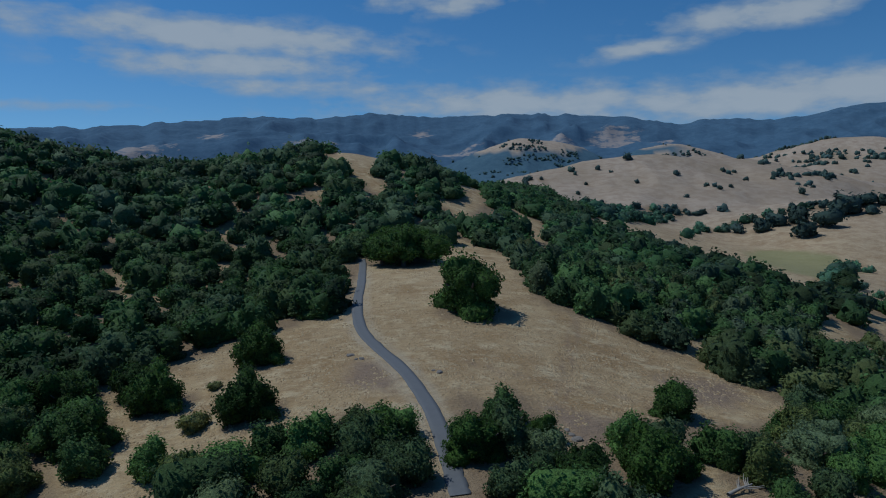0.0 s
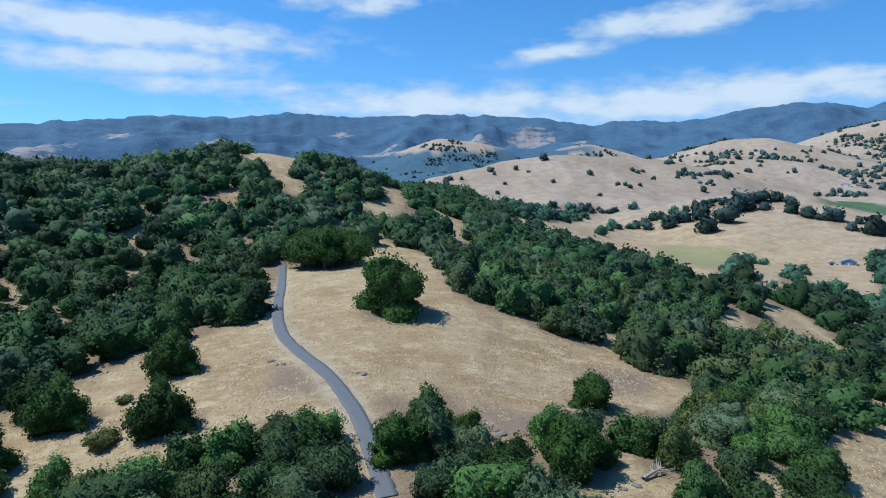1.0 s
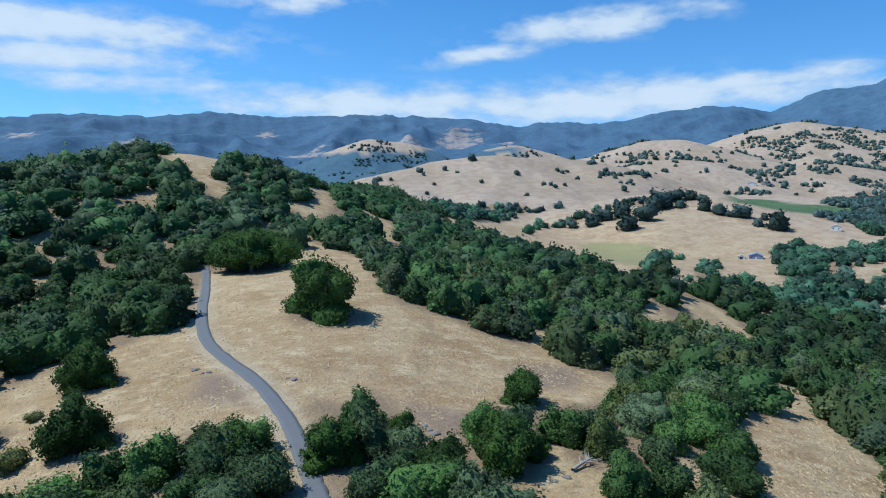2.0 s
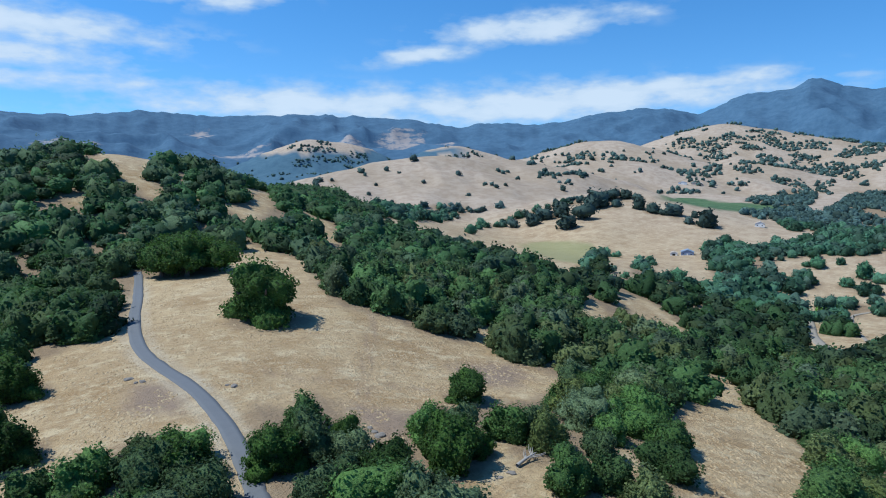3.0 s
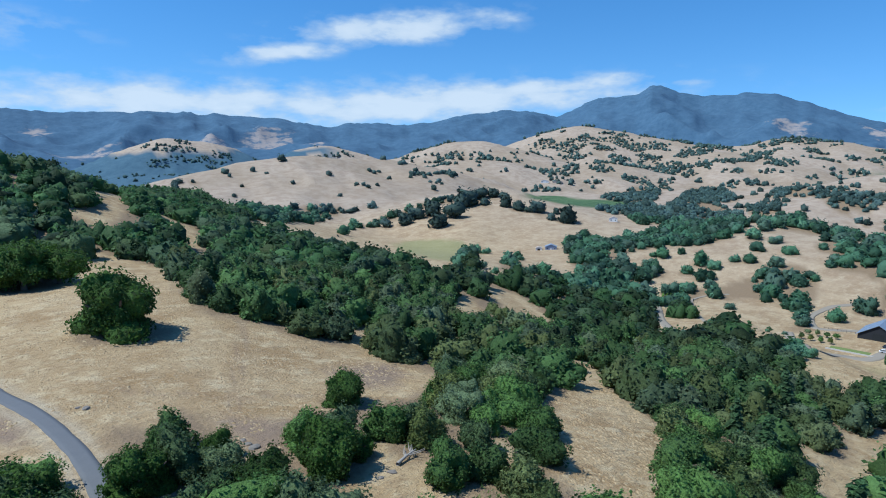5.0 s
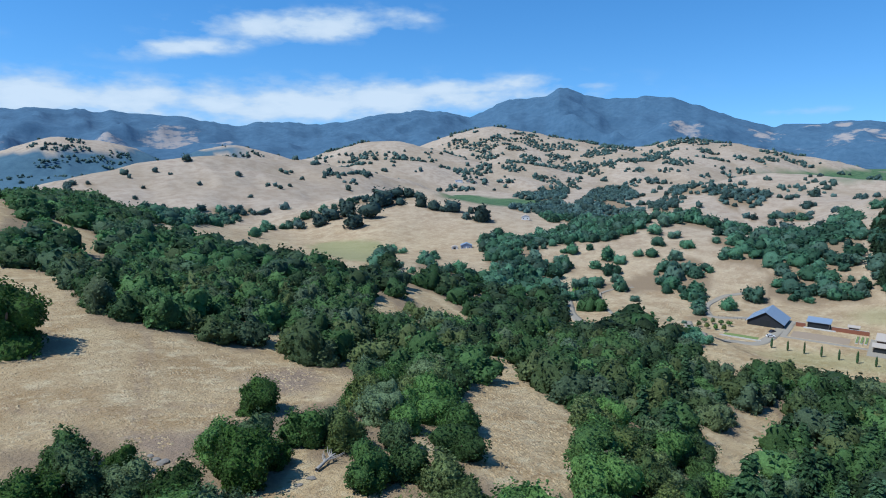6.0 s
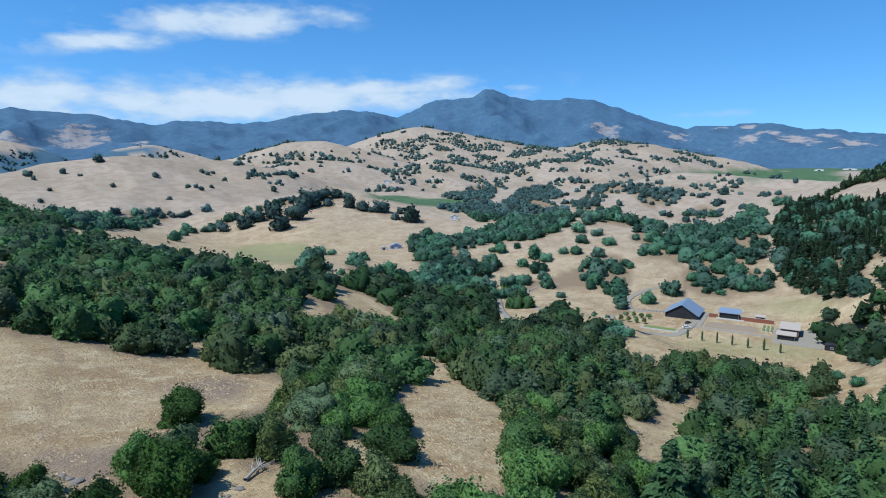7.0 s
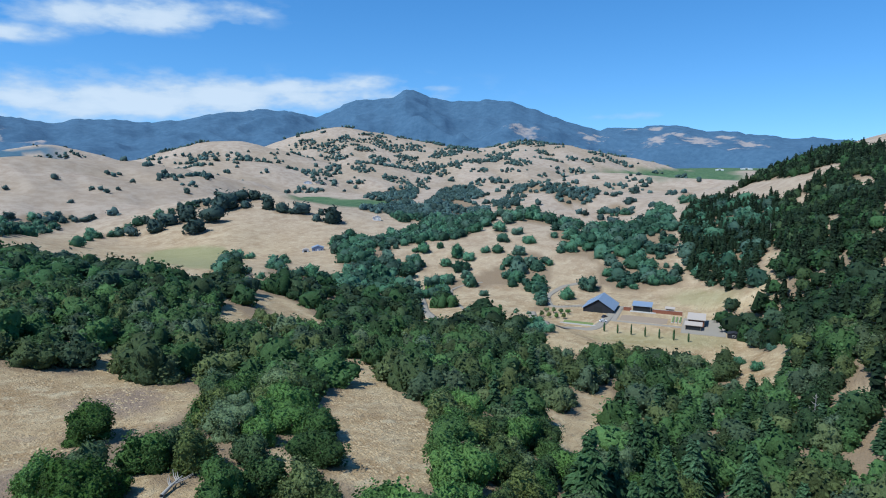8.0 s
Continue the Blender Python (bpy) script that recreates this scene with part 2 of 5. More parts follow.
GRAVEL_SOIL = plain("garden_soil", (0.24, 0.18, 0.13), (0.33, 0.26, 0.19), 0.5, 0.95)
VINE_LEAF = plain("vine_leaves", (0.08, 0.17, 0.03), (0.14, 0.25, 0.05), 0.6, 0.7)
TYRE = plain("black_tyre", (0.015, 0.015, 0.015), (0.025, 0.025, 0.025), 3.0, 0.9)
FENCE_WOOD = plain("weathered_fence_wood", (0.12, 0.1, 0.08), (0.2, 0.17, 0.14), 2.0, 0.9)


def range_material():
    """Wooded mountains far off, with bare grass on some spurs; haze blue is put into the colours."""
    m, n = material("distant_range")
    at = n.add("ShaderNodeNewGeometry").outputs["Position"]
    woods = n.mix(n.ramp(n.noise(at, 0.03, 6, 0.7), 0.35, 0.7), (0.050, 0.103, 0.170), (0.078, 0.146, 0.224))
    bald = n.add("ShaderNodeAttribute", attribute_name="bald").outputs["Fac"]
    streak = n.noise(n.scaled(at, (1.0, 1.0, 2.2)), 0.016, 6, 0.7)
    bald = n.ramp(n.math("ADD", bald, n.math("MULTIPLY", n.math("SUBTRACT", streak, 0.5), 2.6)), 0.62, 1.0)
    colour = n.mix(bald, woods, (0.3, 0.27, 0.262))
    finish(n, colour, 1.0, n.noise(at, 0.03, 4, 0.7), 0.35, 10.0)
    return m


RANGE = range_material()


# ---------------------------------------------------------------- the lie of the land
BASE = 20.0
# rises and hollows that add up to the ground: x, y, height, spread
HOME_RIDGE = [(-38, 32, 5.6, 40), (9, 49, 3.5, 40), (47, 17, 6.8, 40), (-77, 64, 4.7, 42), (-47, 88, -10.1, 42), (-10, 99, 21.6, 42),
              (28, 96, -9.7, 42), (62, 79, 13.5, 42), (87, 50, 2.2, 42), (99, 14, -5.8, 42), (97, -24, -10.4, 42)]
HOME_SLOPES = [(-138, 116, 15.8, 55), (-98, 151, 10.7, 55), (-50, 173, -6.7, 55), (3, 180, 27.0, 55), (56, 171, 1.4, 55), (103, 147, 7.2, 55),
               (142, 111, 1.0, 55), (168, 65, 5.6, 55), (180, 13, -17.7, 55), (175, -40, 5.3, 55)]
NEAR_VALLEY = [(-218, 183, 6.7, 70), (-168, 231, 2.8, 70), (-107, 264, 12.3, 70), (-40, 282, 0.8, 70), (30, 283, 15.8, 70), (97, 268, -7.8, 70),
               (159, 236, 31.7, 70), (212, 191, -47.1, 70), (252, 134, 51.8, 70), (277, 69, -46.1, 70), (285, 0, -5.5, 70), (277, -69, 77.8, 70)]
VALLEY = [(-62, 442, 3.6, 30), (-329, 276, 21.4, 90), (-265, 339, 83.1, 90), (-188, 386, -39.3, 90), (-104, 417, 65.3, 90), (-15, 430, 9.2, 90), (75, 423, 16.6, 90),
          (161, 399, -11.1, 90), (240, 356, 22.9, 90), (309, 299, -16.8, 90), (365, 228, -6.5, 90), (404, 147, 5.3, 90), (426, 60, -60.2, 90),
          (429, -30, 119.9, 90), (413, -119, -77.9, 90)]
FOOTHILLS = [(-498, 418, -0.1, 130), (-409, 505, -12.8, 130), (-305, 574, 8.6, 130), (-190, 622, 44.4, 130), (-68, 646, -12.5, 130), (57, 648, 23.1, 130),
             (179, 625, 41.5, 130), (295, 579, -60.8, 130), (400, 512, 39.2, 130), (491, 426, -52.7, 130), (563, 325, 50.0, 130), (615, 212, -22.8, 130),
             (644, 90, -11.1, 130), (649, -34, 77.7, 130), (631, -157, -39.7, 130)]
ROLLING_HILLS = [(-712, 598, 22.2, 180), (-592, 718, 17.1, 180), (-451, 813, 7.4, 180), (-295, 882, -15.8, 180), (-129, 921, 9.1, 180), (41, 929, 26.7, 180),
                 (209, 906, -24.0, 180), (371, 853, -29.5, 180), (520, 771, 46.9, 180), (652, 663, 3.0, 180), (762, 533, -28.2, 180), (846, 386, 23.8, 180),
                 (902, 225, -31.5, 180), (928, 57, 64.3, 180), (923, -113, 56.5, 180)]
TAN_HILLS = [(-1019, 855, 13.2, 230), (-846, 1026, 13.3, 230), (-645, 1163, -15.2, 230), (-422, 1261, 45.5, 230), (-185, 1317, -3.1, 230), (58, 1329, 1.5, 230),
             (299, 1296, 58.8, 230), (530, 1220, -24.4, 230), (744, 1103, 0.8, 230), (932, 949, -33.6, 230), (1089, 763, 21.1, 230), (1210, 552, 13.9, 230),
             (1290, 322, -11.4, 230), (1328, 81, 10.5, 230), (1320, -162, 38.5, 230)]
HIGH_TAN_HILLS = [(-1379, 1157, 5.5, 270), (-1145, 1389, 10.8, 270), (-873, 1574, -13.8, 270), (-571, 1707, -3.8, 270), (-251, 1782, -53.5, 270), (79, 1798, 24.2, 270),
                  (405, 1754, 41.8, 270), (718, 1651, -29.5, 270), (1007, 1492, 41.3, 270), (1262, 1284, 6.4, 270), (1474, 1032, -15.6, 270), (1638, 746, 5.5, 270),
                  (1747, 435, 8.0, 270), (1797, 110, 8.6, 270), (1787, -219, -2.7, 270)]
HORIZON_HILLS = [(-1785, 1498, 5.0, 290), (-1482, 1798, 20.4, 290), (-1130, 2038, -13.2, 290), (-739, 2210, 20.7, 290), (-324, 2307, 22.4, 290), (102, 2328, 2.0, 290),
                 (524, 2270, 1.7, 290), (929, 2137, 23.0, 290), (1303, 1932, 45.2, 290), (1633, 1662, 75.8, 290), (1909, 1336, 54.9, 290), (2120, 966, -24.9, 290),
                 (2261, 564, 14.0, 290), (2326, 142, -10.5, 290), (2313, -284, -2.3, 290), (-2375, 1993, 65.5, 600), (-1359, 2786, 20.2, 600), (-108, 3098, 30.0, 600),
                 (1161, 2874, 28.5, 600), (2230, 2153, 73.0, 600), (2913, 1060, 22.6, 600)]
BEHIND = [(3092, -216, 42.5, 600), (82, -57, 14.0, 90), (-9, -100, 3.8, 90), (-91, -42, 14.0, 90), (287, -201, 6.8, 170), (31, -349, 8.3, 170),
          (-247, -247, 6.3, 170), (-349, 31, 8.6, 170), (737, -516, 7.8, 380), (78, -897, 6.9, 380), (-636, -636, 5.6, 380), (-897, 78, 9.6, 380),
          (1802, -1262, 26.2, 800), (192, -2192, 28.3, 800), (-1556, -1556, 31.6, 800), (-2192, 192, 25.8, 800)]


@functools.lru_cache(None)
def noise_table(seed):
    return np.random.RandomState(seed).uniform(-1, 1, 4096)


def vnoise(x, y, seed):
    """Smooth value noise in -1 to 1, one cell to the unit."""
    table = noise_table(seed)
    i, j = np.floor(x).astype(np.int64), np.floor(y).astype(np.int64)
    u, v = x - i, y - j
    u, v = u * u * u * (u * (u * 6 - 15) + 10), v * v * v * (v * (v * 6 - 15) + 10)

    def corner(a, b):
        return table[(a * 73 + b * 1511 + (a * b) % 97 * 31) % 4096]
    low = corner(i, j) * (1 - u) + corner(i + 1, j) * u
    high = corner(i, j + 1) * (1 - u) + corner(i + 1, j + 1) * u
    return low * (1 - v) + high * v


# crest and spur lines of the hills beyond the valley: x, y and height of points along each
TAN_RIDGE = [[(137, 1041, 60), (222, 1098, 77), (324, 1135, 97), (376, 1140, 100), (481, 1154, 95), (565, 1171, 93)],
             [(376, 1140, 100), (324, 1030, 69), (254, 895, 45)],
             [(481, 1154, 95), (442, 1007, 64), (377, 883, 42)],
             [(243, 1104, 81), (197, 980, 55), (146, 888, 44)],
             [(565, 1171, 93), (570, 1056, 71), (499, 924, 46)],
             [(122, 750, 22), (184, 779, 25), (239, 763, 23), (277, 740, 16)]]
ROUND_HILLS = [[(782, 1621, 84), (864, 1636, 99), (977, 1630, 121), (1061, 1636, 145), (1097, 1612, 149), (1123, 1532, 127), (1152, 1448, 101), (1168, 1369, 85)],
               [(1061, 1636, 145), (977, 1535, 105), (874, 1458, 82)],
               [(1123, 1532, 127), (1059, 1430, 97)],
               [(760, 1293, 55), (860, 1350, 78), (929, 1364, 92), (971, 1334, 90), (1009, 1267, 69), (1021, 1153, 38)],
               [(929, 1364, 92), (823, 1254, 58), (769, 1206, 40)],
               [(1103, 1227, 44), (1181, 1251, 68), (1268, 1250, 82), (1312, 1203, 71), (1334, 1132, 57), (1329, 1060, 46)],
               [(1268, 1250, 82), (1150, 1141, 50)]]
HIGH_HILLS = [[(1385, 1773, 120), (1515, 1796, 153), (1625, 1833, 189), (1711, 1823, 219), (1803, 1731, 200), (1848, 1653, 178), (1909, 1535, 156), (1934, 1422, 138)],
              [(1711, 1823, 219), (1581, 1738, 167), (1447, 1657, 131), (1324, 1566, 97)],
              [(1803, 1731, 200), (1595, 1515, 130), (1446, 1382, 89)],
              [(1848, 1653, 178), (1712, 1460, 124), (1552, 1340, 80)],
              [(1909, 1535, 156), (1697, 1321, 106), (1517, 1143, 67)],
              [(1755, 1781, 206), (1568, 1614, 144), (1445, 1496, 106)]]
EAST_HILLS = [[(1934, 1422, 138), (1974, 1275, 137), (2126, 1217, 164), (2188, 1103, 148), (2234, 1006, 125), (2282, 890, 103), (2318, 794, 78)],
              [(1934, 1422, 138), (1759, 1237, 117), (1608, 1104, 90), (1447, 984, 57)],
              [(1726, 1196, 114), (1731, 1099, 97), (1639, 960, 70)],
              [(2126, 1217, 164), (1814, 1059, 108), (1624, 987, 82)],
              [(2188, 1103, 148), (1929, 950, 99)],
              [(2234, 1006, 125), (2014, 885, 89)]]
PASTURE_KNOLL = [[(266, 712, 7), (321, 733, 15), (397, 751, 31), (477, 763, 45), (532, 750, 52), (556, 708, 43), (559, 640, 28), (559, 573, 18)],
                 [(532, 750, 52), (438, 646, 25), (350, 547, 13)],
                 [(477, 763, 45), (385, 667, 22)],
                 [(414, 377, 18), (452, 379, 21), (489, 347, 24), (536, 349, 32), (571, 351, 37), (594, 331, 33)]]
FLAT_KNOLLS = [[(1212, 595, 54), (1287, 551, 68), (1313, 485, 66), (1294, 384, 60), (1267, 292, 59)],
               [(873, 487, 35), (978, 459, 46), (988, 383, 40), (971, 312, 37)],
               [(680, 421, 29), (772, 378, 29), (790, 313, 26), (781, 250, 26)]]
FAR_SPURS = [[(201, 2693, 39), (271, 2686, 137), (345, 2698, 175), (455, 2702, 165), (564, 2661, 125), (638, 2623, 77)],
             [(241, 2539, 36), (338, 2538, 94), (422, 2525, 90), (488, 2503, 52)],
             [(880, 2553, 67), (933, 2555, 149), (1006, 2527, 130), (1089, 2471, 79)]]
# each set with the roundness of its crests and the fall of its sides
RIDGES = [(TAN_RIDGE, 60, 0.3), (ROUND_HILLS, 55, 0.32), (HIGH_HILLS, 55, 0.34), (EAST_HILLS, 55, 0.34), (PASTURE_KNOLL, 34, 0.3), (FLAT_KNOLLS, 24, 0.3), (FAR_SPURS, 80, 0.45)]


def domes(px, py, z):
    """The ground with the farther hills set into it, and how deep in a crease between two slopes each place lies."""
    if not np.any(px * px + py * py > 450 ** 2):
        return z, np.zeros(z.shape)
    wx, wy = px + vnoise(px / 130, py / 130, 71) * 14 + vnoise(px / 55, py / 55, 73) * 7, py + vnoise(px / 130, py / 130, 72) * 14 + vnoise(px / 55, py / 55, 74) * 7
    spurs = (0.4 - np.abs(vnoise(wx / 95, wy / 95, 75))) * 16 + (0.4 - np.abs(vnoise(wx / 43, wy / 43, 76))) * 5
    best, second = z.copy(), np.full(z.shape, -999.0)
    for lines, soft, fall in RIDGES:
        for line in lines:
            h = np.full(z.shape, -999.0)
            for (x0, y0, z0), (x1, y1, z1) in zip(line, line[1:]):
                dx, dy = x1 - x0, y1 - y0
                t = np.clip(((wx - x0) * dx + (wy - y0) * dy) / (dx * dx + dy * dy), 0, 1)
                d = np.hypot(wx - x0 - t * dx, wy - y0 - t * dy)
                h = np.maximum(h, z0 + (z1 - z0) * t - fall * (np.sqrt(d * d + soft * soft) - soft) + spurs * np.clip(d / 120 - 0.15, 0, 1) * min(1, soft / 50))
            second = np.maximum(second, np.minimum(best, h))
            best = np.maximum(best, h)
    k = 5.0
    gap = np.clip(1 - (best - second) / (2 * k), 0, 1)
    return best + gap * gap * k * 0.5, np.clip(1 - (best - second) / 16, 0, 1)


def lie(px, py):
    """The ground without the farther hills: swells and hollows, and the flat land behind the valley."""
    z = np.full(px.shape, BASE)
    for cx, cy, h, s in HILL:
        z = z + h * np.exp(-((px - cx) ** 2 + (py - cy) ** 2) / (2 * s * s))
    r, b = np.hypot(px, py), np.degrees(np.arctan2(px, py))
    flat = np.clip((r - 900) / 250, 0, 1) * np.clip((62 - b) / 5, 0, 1) * np.clip((b + 60) / 10, 0, 1)
    z = z + (22 + 15 * np.clip((r - 1600) / 1100, 0, 1) - z) * flat
    # this sector is lowered so that the knolls behind it show from the camera
    swale = np.clip((r - 610) / 100, 0, 1) * np.clip((1180 - r) / 150, 0, 1) * np.clip((b - 52) / 5, 0, 1) * np.clip((73.5 - b) / 4, 0, 1)
    return z - 15 * swale + roughness(px, py)


def roughness(px, py):
    """Hummocks near by, gullies and spurs on the farther hills."""
    r = np.hypot(px, py)
    z = vnoise(px / 37, py / 37, 3) * 0.5 + vnoise(px / 9, py / 9, 4) * 0.12
    far = np.clip((r - 950) / 700, 0, 1) * (1 - np.exp(-((px - 2750) / 750) ** 2 - ((py - 640) / 420) ** 2))
    z = z + far * ((0.6 - np.abs(vnoise(px / 270, py / 270, 5)) * 2) * 9 + (0.5 - np.abs(vnoise(px / 110, py / 110, 6)) * 1.8) * 6)
    return z


HILL = np.array([h for part in (HOME_RIDGE, HOME_SLOPES, NEAR_VALLEY, VALLEY, FOOTHILLS, ROLLING_HILLS, TAN_HILLS, HIGH_TAN_HILLS, HORIZON_HILLS, BEHIND) for h in part], float)


def height(x, y):
    """The ground's height at a place, or at an array of places."""
    x, y = np.asarray(x, float), np.asarray(y, float)
    shape = np.broadcast(x, y).shape
    px, py = np.broadcast_to(x, shape).ravel(), np.broadcast_to(y, shape).ravel()
    z = domes(px, py, lie(px, py))[0]
    # the farmyard is levelled, with a soft edge
    d = np.hypot(np.maximum(np.abs((px - 338) * 0.94 - (py - 118) * 0.34) - 22, 0), np.maximum(np.abs((px - 338) * 0.34 + (py - 118) * 0.94) - 45, 0))
    w = np.clip(1.25 - d / 40, 0, 1)
    z = z + (6.5 + 0.012 * (px - 338) - z) * w * w * (3 - 2 * w)
    return z.reshape(shape)


def crease(x, y):
    """How deep in a fold between two hills, 0 to 1."""
    px, py = np.asarray(x, float).ravel(), np.asarray(y, float).ravel()
    return domes(px, py, lie(px, py))[1].reshape(np.shape(x))


def inside(poly, x, y):
    """Which of the places lie inside a closed outline."""
    hit = np.zeros(np.shape(x), bool)
    for (x0, y0), (x1, y1) in zip(poly, poly[1:] + poly[:1]):
        if y0 != y1:
            hit ^= ((y0 > y) != (y1 > y)) & (x < (x1 - x0) * (y - y0) / (y1 - y0) + x0)
    return hit


# glades in the woods, as outlines on the plan
GLADES = {
    "big_field": [(-29, 233), (-23, 222), (-13, 212), (-5, 220), (-3, 241), (1, 277), (7, 290), (19, 275), (31, 256), (21, 195),
                  (26, 226), (24, 183), (27, 165), (33, 162), (41, 157), (46, 149), (52, 145), (57, 143), (62, 154), (70, 161),
                  (67, 151), (62, 143), (64, 133), (65, 129), (68, 125), (69, 119), (63, 111), (58, 107), (51, 106), (44, 105),
                  (37, 103), (32, 101), (29, 98), (25, 89), (21, 85), (20, 88), (19, 93), (18, 98), (17, 104), (16, 108),
                  (12, 109), (10, 105), (6, 105), (3, 108), (1, 104), (1, 92), (3, 81), (1, 81), (1, 67), (0, 80),
                  (-5, 91), (-11, 101), (-15, 102), (-20, 98), (-25, 94), (-27, 89), (-34, 92), (-41, 94), (-39, 79), (-31, 58),
                  (-34, 55), (-41, 60), (-64, 95), (-57, 97), (-60, 108), (-68, 112), (-68, 118), (-61, 127), (-54, 137), (-49, 145),
                  (-39, 148), (-28, 157), (-25, 168), (-28, 200)],
    "bare_top": [(-72, 398), (-74, 430), (-84, 500), (-47, 500), (-41, 438), (-42, 397), (-43, 382), (-37, 370), (-31, 357), (-35, 347), (-41, 352),
                 (-45, 364), (-56, 369), (-56, 380), (-63, 394)],
    "side_glade": [(-75, 326), (-72, 335), (-65, 352), (-65, 340), (-65, 332), (-71, 326)],
    "west_glade": [(-103, 253), (-104, 270), (-106, 278), (-102, 286), (-99, 288), (-95, 272), (-99, 264), (-101, 255)],
    "west_gully": [(-88, 259), (-83, 258), (-79, 242), (-84, 248)],
    "west_hollow": [(-117, 212), (-109, 210), (-103, 201), (-98, 188), (-91, 190), (-83, 179), (-94, 176), (-100, 182), (-99, 188), (-109, 203)],
    "east_glade": [(13, 430), (23, 448), (28, 422), (25, 387), (20, 360), (14, 346), (16, 327), (8, 336), (3, 347), (-3, 353),
                   (-1, 359), (8, 361), (15, 372), (14, 394)],
    "east_strip": [(45, 396), (51, 382), (60, 382), (56, 349), (57, 331), (50, 317), (46, 330), (47, 355), (42, 368)],
    "thin_strip": [(-18, 360), (-13, 358), (-12, 334), (-17, 338)],
    "long_clearing": [(137, 141), (143, 141), (121, 116), (115, 105), (110, 94), (107, 86), (103, 80), (84, 64), (78, 57), (61, 56),
                      (60, 59), (59, 65), (88, 98), (105, 111), (124, 129)],
    "small_clearing": [(185, 82), (194, 75), (174, 70), (166, 62), (135, 55), (126, 54), (125, 58), (123, 62), (146, 77), (149, 71),
                       (151, 67)],
    "pale_glade": [(137, 220), (157, 245), (161, 242), (147, 209), (145, 199), (126, 190), (130, 202)],
    "brown_knoll": [(184, 264), (198, 273), (209, 268), (205, 244), (194, 218), (185, 209), (169, 204), (171, 222), (178, 244)],
    "dirt_bank": [(184, 182), (195, 183), (193, 168), (180, 148), (173, 147), (176, 160), (175, 172)],
    "saddle": [(751, 166), (791, 151), (718, 101), (688, 78), (649, 67), (618, 85), (634, 115)],
    "hill_gap": [(470, 79), (457, 65), (417, 62), (414, 68)],
    "hill_gap_b": [(716, 81), (695, 56), (634, 51), (645, 68)],
    "hill_gap_c": [(606, 40), (599, 27), (519, 21), (546, 32)],
    "hill_gap_d": [(614, 81), (596, 66), (558, 63), (572, 74)],
    "hill_gap_e": [(500, 47), (482, 39), (440, 36), (454, 42)],
    "hill_gap_g": [(212, 11), (209, 5), (192, 6), (194, 9)],
    "low_gap": [(274, 56), (255, 46), (269, 36), (228, 31), (219, 39)],
    "under_gap": [(35, 73), (41, 74), (45, 70), (38, 58), (29, 61)],
    "dirt_gap": [(37, 90), (40, 86), (38, 78), (44, 77), (40, 65), (26, 66), (30, 77), (34, 82)],
    "speck": [(59, 77), (60, 74), (50, 62), (50, 65)],
    "speck_b": [(60, 82), (60, 78), (51, 65), (50, 67)],
    "tiny_glade": [(-80, 306), (-74, 302), (-70, 293), (-74, 295)],
    "west_gully_b": [(-83, 227), (-86, 242), (-81, 235), (-78, 222)],
    "east_sliver": [(33, 340), (36, 320), (34, 310), (31, 326)],
}
# those that trees are kept from hiding in the camera's view
VISIBLE_GLADES = ["big_field", "bare_top", "side_glade", "west_glade", "west_gully", "west_hollow", "east_glade", "east_strip", "thin_strip", "long_clearing", "small_clearing", "brown_knoll", "pale_glade"]
